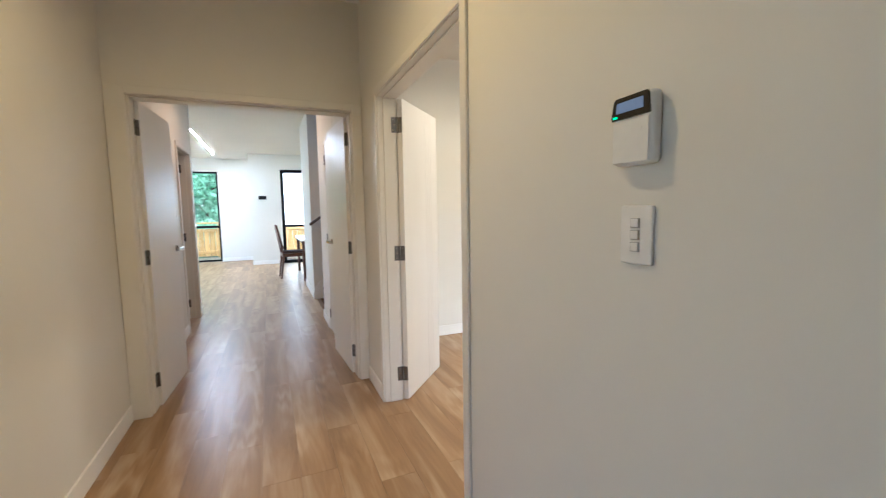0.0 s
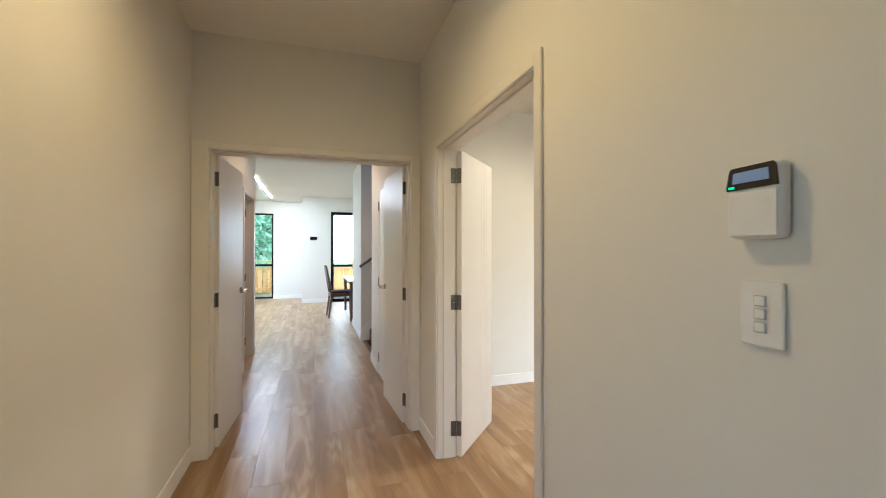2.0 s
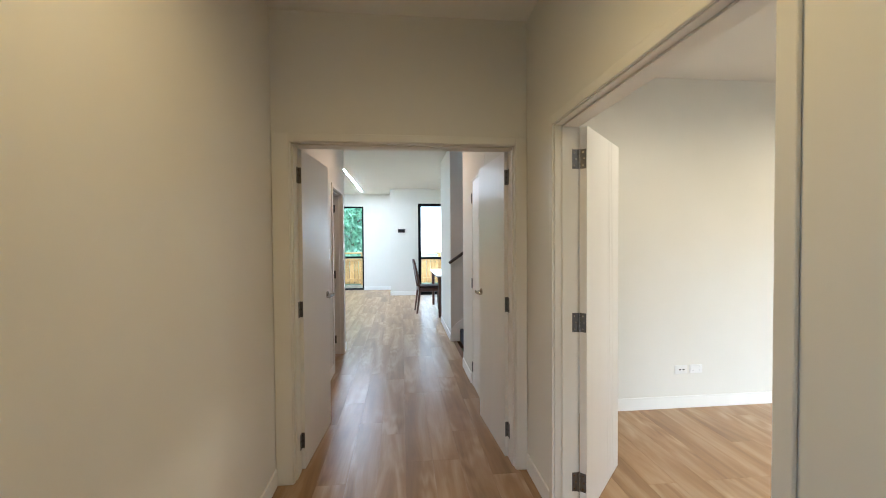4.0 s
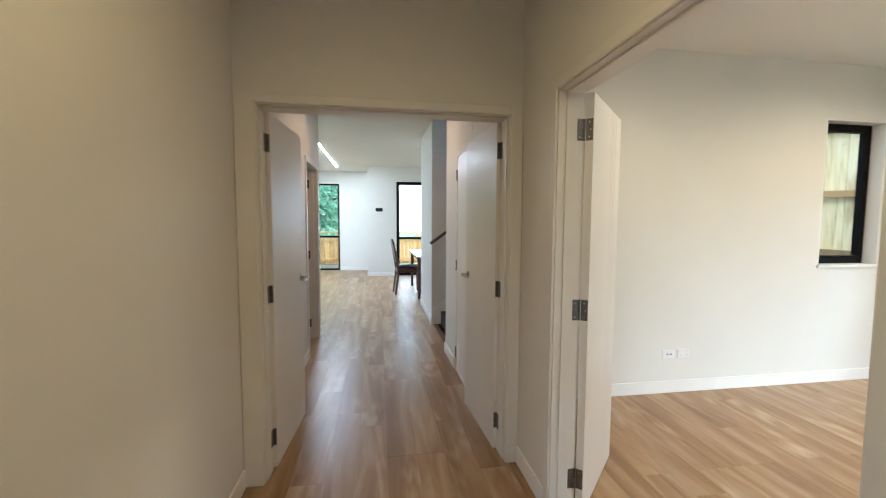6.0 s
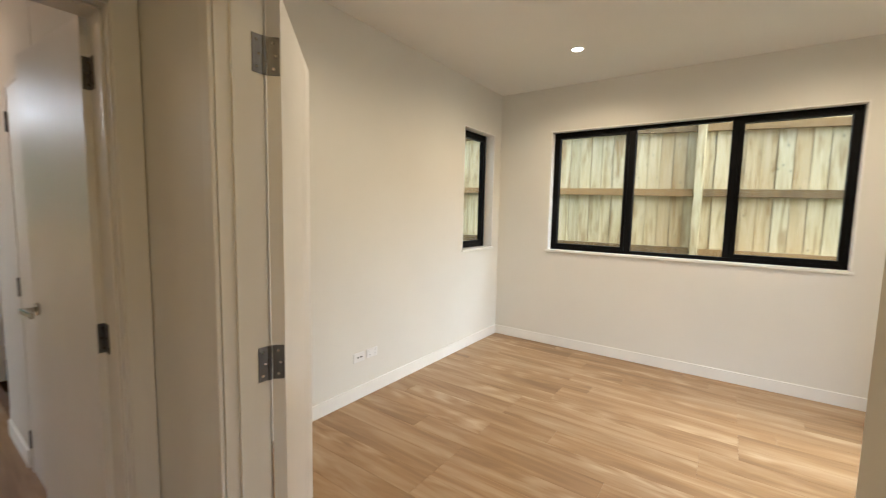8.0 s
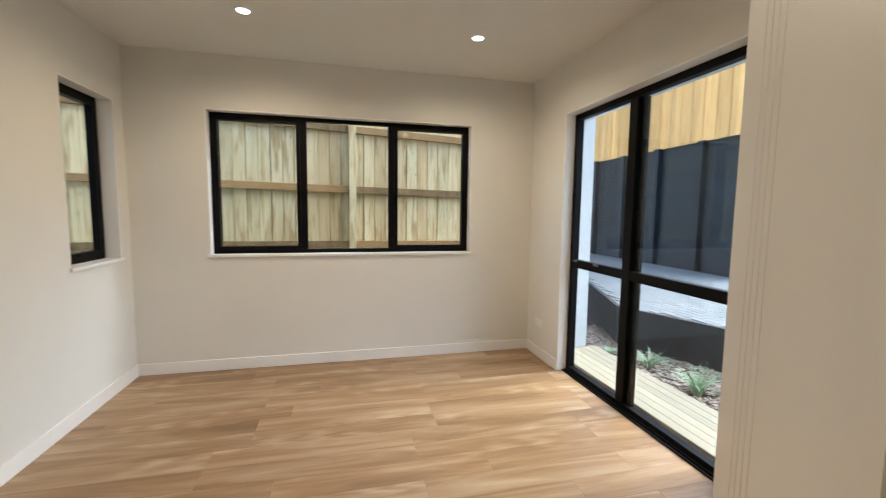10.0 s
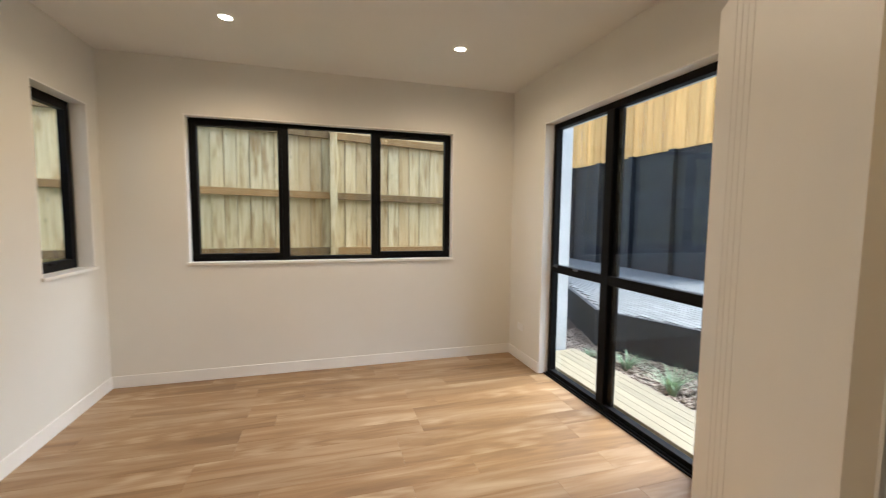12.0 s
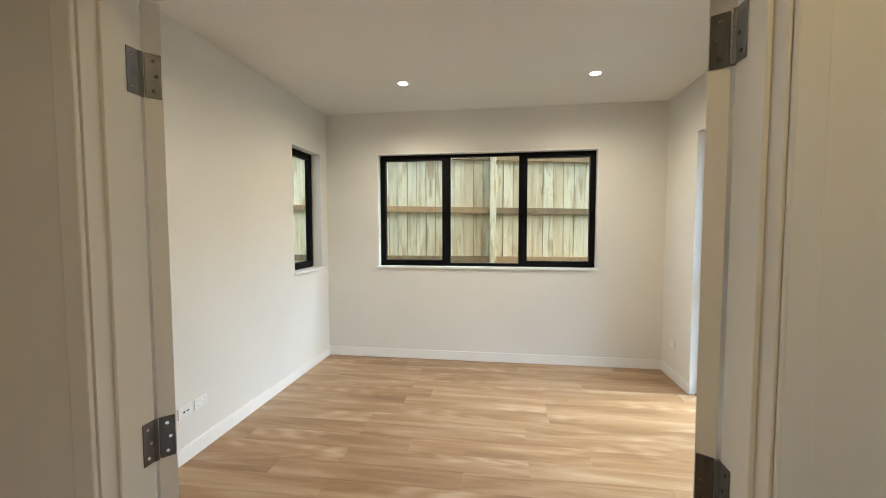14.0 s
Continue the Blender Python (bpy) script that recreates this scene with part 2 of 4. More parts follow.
TABLETOP = varied("white_tabletop", (0.72, 0.71, 0.69), (0.78, 0.77, 0.75), 0.22, scale=(4, 4, 4), bump=0.03)
RAILW = varied("dark_rail", (0.05, 0.04, 0.035), (0.1, 0.08, 0.07), 0.35, scale=(10, 40, 40), bump=0.05)
GLASS = glass_material()
FENCE = fence_material("treated_pine", (0.76, 0.65, 0.40), (0.30, 0.18, 0.06), (0.62, 0.50, 0.27), 0.22, True)
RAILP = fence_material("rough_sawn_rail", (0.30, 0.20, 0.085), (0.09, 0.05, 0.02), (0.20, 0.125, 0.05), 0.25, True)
NEWPINE = fence_material("new_pine", (0.80, 0.50, 0.19), (0.50, 0.26, 0.08), (0.70, 0.41, 0.14), 0.22)
DECK = varied("pale_deck_timber", (0.26, 0.222, 0.148), (0.33, 0.287, 0.198), 0.7, scale=(4, 40, 4), bump=0.3, fine=60, rand=0.1)
PALEWALL = varied("white_exterior_render", (0.50, 0.52, 0.54), (0.57, 0.59, 0.61), 0.8, scale=(2, 2, 2), bump=0.3, fine=120)
RETAIN = varied("black_stained_timber", (0.008, 0.010, 0.014), (0.022, 0.026, 0.033), 0.7, scale=(5, 5, 0.8), detail=2, bump=0.03, fine=12, rand=0.35)
PAVER = varied("grey_paver", (0.19, 0.195, 0.19), (0.27, 0.275, 0.27), 0.85, scale=(9, 9, 9), bump=0.4, fine=90, rand=0.15)
SAND = varied("paver_joint_sand", (0.2, 0.2, 0.19), (0.28, 0.27, 0.26), 0.95, scale=(20, 20, 20), bump=0.5)
EARTH = varied("bark_soil", (0.05, 0.035, 0.025), (0.12, 0.085, 0.06), 0.95, scale=(14, 14, 14), bump=0.8, fine=50, dist=0.01)
MULCH = varied("bark_mulch", (0.10, 0.07, 0.05), (0.52, 0.44, 0.37), 0.9, scale=(18, 18, 18), bump=0.5, fine=80)
GRASSG = varied("tuft_green", (0.17, 0.27, 0.14), (0.38, 0.48, 0.32), 0.6, scale=(20, 20, 20), bump=0.1)
LEAF = varied("tree_leaf", (0.16, 0.30, 0.19), (0.30, 0.47, 0.33), 0.5, scale=(0.8, 0.8, 0.8), detail=8, bump=0.1)
lt = LEAF.node_tree
trl, mxl = lt.nodes.new("ShaderNodeBsdfTranslucent"), lt.nodes.new("ShaderNodeMixShader")
trl.inputs["Color"].default_value = (0.32, 0.54, 0.38, 1)
mxl.inputs["Fac"].default_value = 0.45
lt.links.new(lt.nodes["Principled BSDF"].outputs[0], mxl.inputs[1])
lt.links.new(trl.outputs[0], mxl.inputs[2])
lt.links.new(mxl.outputs[0], lt.nodes["Material Output"].inputs["Surface"])
BARK = varied("tree_bark", (0.07, 0.05, 0.035), (0.14, 0.11, 0.08), 0.9, scale=(12, 12, 3), bump=0.7, fine=40, dist=0.01)
LAWN = varied("ground_cover", (0.07, 0.09, 0.04), (0.13, 0.14, 0.07), 0.95, scale=(1.5, 1.5, 1.5), bump=0.5, fine=20, dist=0.02)


# ---- mesh helpers ----
def box(bm, x0, x1, y0, y1, z0, z1, bevel=0.0, seg=2, m=None):
    vs = [bm.verts.new((x, y, z)) for x in (x0, x1) for y in (y0, y1) for z in (z0, z1)]
    quads = ((0, 1, 3, 2), (4, 6, 7, 5), (0, 4, 5, 1), (2, 3, 7, 6), (0, 2, 6, 4), (1, 5, 7, 3))
    fs = [bm.faces.new([vs[i] for i in q]) for q in quads]
    if m is not None:
        bmesh.ops.transform(bm, matrix=m, verts=vs)
    if bevel:
        es = list({e for f in fs for e in f.edges})
        bmesh.ops.bevel(bm, geom=es, offset=bevel, segments=seg, affect="EDGES", profile=0.5)


def rod(bm, a, b, r0, r1=None, seg=16, caps=True):
    a, b = Vector(a), Vector(b)
    d = b - a
    m = Matrix.Translation((a + b) / 2) @ d.to_track_quat("Z", "Y").to_matrix().to_4x4()
    bmesh.ops.create_cone(bm, cap_ends=caps, segments=seg, radius1=r0, radius2=r0 if r1 is None else r1, depth=d.length, matrix=m)


def prism(bm, outline, z0, z1, m=None):
    """An outline in x, y, drawn up from z0 to z1."""
    lo = [bm.verts.new((x, y, z0)) for x, y in outline]
    hi = [bm.verts.new((x, y, z1)) for x, y in outline]
    bm.faces.new(lo[::-1])
    bm.faces.new(hi)
    n = len(lo)
    for i in range(n):
        bm.faces.new((lo[i], lo[(i + 1) % n], hi[(i + 1) % n], hi[i]))
    if m is not None:
        bmesh.ops.transform(bm, matrix=m, verts=lo + hi)


def mesh_of(name, bm, material, smooth=False):
    bmesh.ops.recalc_face_normals(bm, faces=bm.faces)
    me = bpy.data.meshes.new(name)
    bm.to_mesh(me)
    bm.free()
    me.materials.append(material)
    if smooth:
        for p in me.polygons:
            p.use_smooth = True
    return me


def part(name, bm, material, parent=None, label="", smooth=False):
    ob = new(name, mesh_of(name, bm, material, smooth))
    if parent:
        ob.parent = parent
    if label:
        ob["label"] = label
    return ob


def piece(name, me, parent, loc, rot=(0, 0, 0)):
    ob = new(name, me)
    ob.parent = parent
    ob.location, ob.rotation_euler = loc, rot
    return ob


def thing(name, label, category, m=None, group="", kind=""):
    ob = new(name)
    ob.empty_display_size = 0.1
    if m is not None:
        ob.matrix_world = m
    return tagged(ob, label, category, group, kind)


def boxes(*rows, bevel=0.0):
    bm = bmesh.new()
    for r in rows:
        box(bm, *r, bevel=bevel)
    return bm


def wall(name, axis, a, b, u0, u1, z0, z1, holes, label, material=PAINT):
    """A wall between the planes a and b of its axis, from u0 to u1, with openings (u0, u1, z0, z1) cut right through it."""
    us = sorted({u0, u1, *[h[0] for h in holes], *[h[1] for h in holes]})
    zs = sorted({z0, z1, *[h[2] for h in holes], *[h[3] for h in holes]})
    solid = {}
    for i in range(len(us) - 1):
        for j in range(len(zs) - 1):
            cu, cz = (us[i] + us[i + 1]) / 2, (zs[j] + zs[j + 1]) / 2
            solid[i, j] = not any(h[0] < cu < h[1] and h[2] < cz < h[3] for h in holes)
    bm = bmesh.new()
    made = {}

    def v(s, i, j):
        if (s, i, j) not in made:
            p = (a, b)[s]
            made[s, i, j] = bm.verts.new((p, us[i], zs[j]) if axis == "x" else (us[i], p, zs[j]))
        return made[s, i, j]

    for (i, j), full in solid.items():
        if not full:
            continue
        for s in (0, 1):
            bm.faces.new((v(s, i, j), v(s, i + 1, j), v(s, i + 1, j + 1), v(s, i, j + 1)))
        for di, dj, (p, q) in ((-1, 0, ((i, j), (i, j + 1))), (1, 0, ((i + 1, j), (i + 1, j + 1))), (0, -1, ((i, j), (i + 1, j))), (0, 1, ((i, j + 1), (i + 1, j + 1)))):
            if not solid.get((i + di, j + dj)):
                bm.faces.new((v(0, *p), v(0, *q), v(1, *q), v(1, *p)))
    return tagged(part(name, bm, material), label, "wall", kind="structure")


# ---- the plan ----
H = 2.838           # ceilings
XL, XR = -0.80, 0.757      # entrance hall's faces
XC = 0.67          # passage's face on the stair side
RX0, RX1 = 0.880, 4.615     # the bedroom
RY0, RY1 = 0.142, 3.897
YE, YT = 3.140, 0.14         # wall with the double doors at the end of the hall
HEAD = 2.078      # heads of the inner door openings

wall("wall_hall_west", "x", XL - 0.12, XL, -1.7, 6.2, 0, H, [(0.02, 0.72, 0, 2.06), (5.22, 6.0, 0, HEAD)], "warm white painted hall wall with the open front doorway")
wall("wall_hall_east", "x", XR, RX0, -1.7, RY1, 0, H, [(1.405, 2.69, 0, HEAD)], "warm white painted wall with a double doorway")
wall("wall_hall_end", "y", YE, YE + YT, XL, XR, 0, H, [(-0.71, 0.697, 0, HEAD)], "warm white painted wall above the open double doors")
wall("wall_hall_back", "y", -1.7, -1.58, XL, XR, 0, H, [], "warm white painted wall closing the hall")
wall("wall_room_north", "y", RY1, RY1 + 0.14, XC + 0.002, RX1 + 0.15, 0, H, [(3.815, 4.465, 1.06, 2.365)], "white painted bedroom wall with a narrow window")
wall("wall_room_east", "x", RX1, RX1 + 0.15, RY0 - 0.16, RY1, 0, H, [(0.82, 3.28, 1.06, 2.374)], "warm white painted bedroom wall with a wide window")
wall("wall_room_south", "y", RY0 - 0.16, RY0, RX0, RX1, 0, H, [(2.20, 3.97, 0, 2.385)], "warm white painted bedroom wall with a glazed door")
wall("wall_passage_east", "x", XC, XC + 0.1, YE + YT, RY1, 0, H, [], "warm white painted passage wall behind the door leaf")
wall("wall_passage_store", "x", XC, XC + 0.1, RY1 + 0.14, 5.25, 0, H, [(4.06, 4.66, 0, HEAD)], "warm white painted passage wall with a cupboard door")
wall("wall_stair_south", "y", 5.15, 5.25, XC + 0.1, 3.4, 0, H + 2.6, [], "warm white painted wall of the stairwell")
wall("wall_stair_north", "y", 6.45, 6.55, XC, 3.4, 0, H + 2.6, [], "white painted stairwell wall with a handrail")
wall("wall_under_stair", "x", XC, XC + 0.1, 6.55, 7.85, 0, H, [], "white painted wall beside the dining area")
wall("wall_dining_south", "y", 7.75, 7.85, XC + 0.1, 3.4, 0, H, [], "white painted wall behind the dining table")
wall("wall_dining_east", "x", 3.4, 3.5, 4.03, 11.62, 0, H + 2.6, [(5.3, 6.4, 2.95, 5.4), (8.2, 11.2, 0.4, 2.6)], "white painted wall closing the dining area")
wall("wall_living_south", "y", 6.08, 6.2, -4.7, XL - 0.12, 0, H, [], "white painted living room wall")
wall("wall_living_west", "x", -4.82, -4.7, 6.08, 12.92, 0, H, [(6.6, 12.5, 0.0, 2.7)], "white painted living room wall with a wide opening for daylight")
wall("wall_living_north", "y", 12.8, 12.92, -4.7, -0.23, 0, H, [(-4.5, -1.15, 0.0, 2.48)], "white painted far living room wall with a tall window")
wall("wall_living_step", "x", -0.33, -0.23, 11.62, 12.8, 0, H, [], "white painted return wall in the living room")
wall("wall_dining_north", "y", 11.5, 11.62, -0.33, 3.4, 0, H, [(0.41, 2.6, 0, 2.455)], "white painted wall with a glazed deck door")
wall("wall_store_back", "x", -2.1, -2.0, 4.3, 6.08, 0, H, [], "plain wall of the small side room")
wall("wall_store_south", "y", 4.3, 4.4, -2.0, XL - 0.12, 0, H, [], "plain wall of the small side room")


def slab(name, rows, material, label, category):
    return tagged(part(name, boxes(*rows), material), label, category, kind="structure")


slab("ceiling_hall", [(XL, XR, -1.58, YE, H, H + 0.12)], CEIL, "white painted hall ceiling", "ceiling")
slab("ceiling_passage", [(-2.0, XC, YE + YT, 6.2, H + 0.001, H + 0.12)], CEIL, "white painted passage ceiling", "ceiling")
slab("ceiling_room", [(RX0, RX1, RY0, RY1, H, H + 0.12)], CEIL, "white painted bedroom ceiling", "ceiling")
slab("ceiling_living", [(-4.82, XC, 6.2, 12.92, H, H + 0.12), (XC, 3.4, 6.55, 11.62, H, H + 0.12)], CEIL, "white painted living room ceiling", "ceiling")
slab("ceiling_stair", [(XC - 0.1, 3.5, 5.15, 6.55, H + 2.6, H + 2.72)], CEIL, "white painted stairwell ceiling", "ceiling")
slab("wall_stair_header", [(XC, XC + 0.1, 5.25, 6.45, H, H + 2.6)], PAINT, "white painted wall above the stair opening", "wall")
slab("roof_cover", [(-4.9, XC - 0.1, -1.8, 13.0, H + 0.13, H + 0.25), (XC - 0.1, 4.82, -0.12, 4.04, H + 0.13, H + 0.25), (XC - 0.1, 3.5, 4.04, 5.15, H + 0.13, H + 0.25), (XC - 0.1, 3.5, 6.56, 11.7, H + 0.13, H + 0.25)], PALEWALL, "plain upper floor closing the rooms above", "roof")
slab("doorstep", [(-2.6, -0.925, -0.9, 1.0, -0.3, -0.04)], SAND, "pale concrete doorstep outside the front entrance", "step")


def skirting(name, rows):
    tagged(part(name, boxes(*rows, bevel=0.003), TRIM), "white painted skirting board along the wall", "skirting board", kind="structure")


S, SH = 0.012, 0.105
# unseen slab, added to cut the daylight that enters by the front doorway
slab("doorway_light_screen", [(-1.4, -0.925, -0.9, 1.0, 2.5, 2.62)], PALEWALL, "unseen white slab added to limit daylight at the front entrance", "roof")
skirting("baseboard_hall_west", [(XL, XL + S, -1.58, 0.02, 0, SH), (XL, XL + S, 0.72, YE - 0.014, 0, SH)])
skirting("baseboard_hall_east", [(XR - S, XR, -1.58, 1.355, 0, SH), (XR - S, XR, 2.717, YE - 0.014, 0, SH)])
skirting("baseboard_room", [(0.93, RX1 - S, RY1 - S, RY1, 0, SH), (RX1 - S, RX1, RY0, RY1, 0, SH), (3.97, RX1 - S, RY0, RY0 + S, 0, SH), (RX0, 2.20, RY0, RY0 + S, 0, SH), (RX0, RX0 + S, RY0 + S, 1.32, 0, SH), (RX0, RX0 + S, 2.756, RY1 - S, 0, SH)])
skirting("baseboard_passage", [(XL, XL + S, YE + YT, 5.195, 0, SH), (XL, XL + S, 6.026, 6.2, 0, SH), (XC - S, XC, 4.712, 5.25, 0, SH), (XC - S, XC + 0.1, 5.25, 5.25 + S, 0, SH), (XC - S, XC, 6.45, 7.85, 0, SH)])
skirting("baseboard_living", [(-4.7, -4.5, 12.8 - S, 12.8, 0, SH), (-1.15, -0.33 - S, 12.8 - S, 12.8, 0, SH), (-0.33 - S, -0.33, 11.5 - S, 12.8 - S, 0, SH), (-0.33, 0.41, 11.5 - S, 11.5, 0, SH), (2.6, 3.4, 11.5 - S, 11.5, 0, SH)])


# ---- inner door frames ----
HINGES = (0.193, 1.036, 1.885)


def door_frame(name, axis, a, b, u0, u1, label, faces=(True, True), plates=(), leaf_side=1, outer=None):
    """Lining, a step in it, and architraves round an opening from u0 to u1 in a wall between planes a and b; the leaf hangs on the side of b (1) or a (-1).
    outer: where the architraves end on either side of the first face, when walls cut them short."""
    root = thing(name, label, "door frame", kind="structure")

    def put(n, u_0, u_1, p0, p1, z_0, z_1, bev=0.003):
        bm = bmesh.new()
        box(bm, *((p0, p1, u_0, u_1) if axis == "x" else (u_0, u_1, p0, p1)), z_0, z_1, bevel=bev)
        part(n, bm, FRAMEP, root)

    L, ST, W = 0.018, 0.009, 0.048
    put("jamb", u0, u0 + L, a - 0.001, b + 0.001, 0, HEAD, 0.001)
    put("jamb", u1 - L, u1, a - 0.001, b + 0.001, 0, HEAD, 0.001)
    put("head_jamb", u0 + L, u1 - L, a - 0.001, b + 0.001, HEAD - L, HEAD, 0.001)
    s0, s1 = (a + 0.036, b + 0.001) if leaf_side > 0 else (a - 0.001, b - 0.036)
    put("door_stop", u0 + L, u0 + L + ST, s0, s1, 0, HEAD - L, 0.002)
    put("door_stop", u1 - L - ST, u1 - L, s0, s1, 0, HEAD - L, 0.002)
    put("door_stop", u0 + L + ST, u1 - L - ST, s0, s1, HEAD - L - ST, HEAD - L, 0.002)
    for k, on, p0, p1 in ((-1, faces[0], a - 0.014, a - 0.0015), (1, faces[1], b + 0.0015, b + 0.014)):
        if on:
            i0, i1, it = u0 + L - 0.004, u1 - L + 0.004, HEAD - L + 0.004
            o0, o1 = outer if outer and k < 0 else (i0 - W, i1 + W)
            put("architrave", o0, i0, p0, p1, 0, it + W, 0.004)
            put("architrave", i1, o1, p0, p1, 0, it + W, 0.004)
            put("architrave", i0, i1, p0, p1, it, it + W, 0.004)
    for p0, p1 in plates:
        for z in HINGES:
            for n, u_0, u_1 in (("hinge_plate", u0 + L + ST, u0 + L + ST + 0.0025), ("hinge_plate", u1 - L - ST - 0.0025, u1 - L - ST)):
                bm = bmesh.new()
                box(bm, *((p0, p1, u_0, u_1) if axis == "x" else (u_0, u_1, p0, p1)), z - 0.05, z + 0.05, bevel=0.001)
                h = part(n, bm, STEEL, root, "satin steel hinge plate")
                bm = bmesh.new()
                q, w = (p0 + p1) / 2 - 0.006, (u_0 - 0.0008, u_1 + 0.0008)
                for dz in (-0.034, 0.0, 0.034):
                    d = q + (0.008 if dz == 0 else 0)
                    rod(bm, (d, w[0], z + dz) if axis == "x" else (w[0], d, z + dz), (d, w[1], z + dz) if axis == "x" else (w[1], d, z + dz), 0.004, seg=10)
                part("screws", bm, CHROME, h)
    return root


door_frame("door_frame_room", "x", XR, RX0, 1.405, 2.69, "white painted double door frame into the bedroom", plates=((RX0 - 0.034, RX0 + 0.002),))
door_frame("door_frame_hall", "y", YE, YE + YT, -0.71, 0.697, "white painted double door frame at the hall's end", (True, False), ((YE + YT - 0.034, YE + YT + 0.002),), outer=(XL + 0.003, XR - 0.003))
door_frame("door_frame_side", "x", XL - 0.12, XL, 5.22, 6.0, "white painted door frame of the side room", leaf_side=-1, plates=((XL - 0.12, XL - 0.084),))
door_frame("door_frame_cupboard", "x", XC, XC + 0.1, 4.06, 4.66, "white painted door frame of a passage cupboard", (False, False), leaf_side=-1)


def hinge(parent, z, side=1):
    """A butt hinge at the leaf's hinged edge: two plates, screws, and a knuckle in three turns."""
    bm = bmesh.new()
    box(bm, -0.0025, 0.0, 0.002, 0.034, z - 0.05, z + 0.05, bevel=0.001)
    h = part("hinge", bm, STEEL, parent, "satin steel butt hinge")
    bm = bmesh.new()
    for k in range(3):
        rod(bm, (-0.004, -0.006, z - 0.05 + k * 0.0335), (-0.004, -0.006, z - 0.05 + k * 0.0335 + 0.0325), 0.0065, seg=12)
    part("knuckle", bm, STEEL, h)
    bm = bmesh.new()
    for k in (-0.034, 0, 0.034):
        rod(bm, (-0.0025, 0.018 + (0.006 if k == 0 else 0), z + k), (-0.0042, 0.018 + (0.006 if k == 0 else 0), z + k), 0.004, seg=10)
    part("screws", bm, CHROME, h)
    return h


def lever(parent, x, y, z, out, along):
    """A lever handle on a round rose; out: +1 or -1 along y; along: the way the lever points along x."""
    bm = bmesh.new()
    rod(bm, (x, y, z), (x, y + out * 0.009, z), 0.026, seg=28)
    h = part("handle", bm, CHROME, parent, "polished chrome lever handle")
    bm = bmesh.new()
    rod(bm, (x, y + out * 0.009, z), (x, y + out * 0.05, z), 0.0095, seg=16)
    box(bm, min(x - along * 0.013, x + along * 0.128), max(x - along * 0.013, x + along * 0.128), *sorted((y + out * 0.041, y + out * 0.056)), z - 0.0125, z + 0.0125, bevel=0.005)
    part("lever", bm, CHROME, h)


def leaf(name, label, m, length, flip=1, grooves=(), handle=True, top=2.052, zs=HINGES, group="", hand_sides=(0, 1)):
    """A flush door leaf hung at the origin, along +x, 36 mm thick towards flip * y."""
    root = thing(name, label, "door", m, group, "structure")
    t = 0.036
    ys = (0.0, t) if flip > 0 else (-t, 0.0)
    pts = [(0.0, ys[0])]
    for g in grooves:
        pts += [(g - 0.002, ys[0]), (g, ys[0] + 0.004), (g + 0.002, ys[0])]
    pts += [(length, ys[0]), (length, ys[1])]
    for g in reversed(grooves):
        pts += [(g + 0.002, ys[1]), (g, ys[1] - 0.004), (g - 0.002, ys[1])]
    pts += [(0.0, ys[1])]
    bm = bmesh.new()
    prism(bm, pts, 0.008, top)
    part("leaf", bm, DOOR, root)
    for z in zs:
        h = hinge(root, z)
        if flip < 0:
            h.scale = (1, -1, 1)
    if handle:
        for k in hand_sides:
            lever(root, length - 0.072, ys[k], 1.05, (-1, 1)[k], -1)
    return root


GROOVES = [0.395, 0.43, 0.465, 0.50]
leaf("door_1", "white flush door leaf folded back into the bedroom", pose(0.887, 2.661, 0, 0, 0, 47), 0.63, -1, GROOVES, False, group="bedroom double doors")
leaf("door_2", "white grooved door leaf standing open in the bedroom", pose(0.889, 1.436, 0, 0, 0, -34), 0.62, 1, GROOVES, False, group="bedroom double doors")
leaf("door_3", "white flush door leaf open against the passage wall", pose(-0.697, 3.287, 0, 0, 0, 86), 0.665, -1, group="passage double doors")
leaf("door_4", "white flush door leaf open along the passage wall", pose(0.683, 3.287, 0, 0, 0, 93.5), 0.665, 1, group="passage double doors", hand_sides=(1,))
leaf("door_5", "white flush side room door standing open inwards", pose(-0.925, 5.975, 0, 0, 0, 183), 0.72, 1, handle=False)
leaf("door_6", "white flush cupboard door closed in its frame", pose(XC + 0.002, 4.635, 0, 0, 0, -90), 0.55, 1, handle=False)


# ---- windows ----
def bar(root, name, r, material=BLACK, bevel=0.003):
    bm = bmesh.new()
    box(bm, *r, bevel=bevel)
    return part(name, bm, material, root)


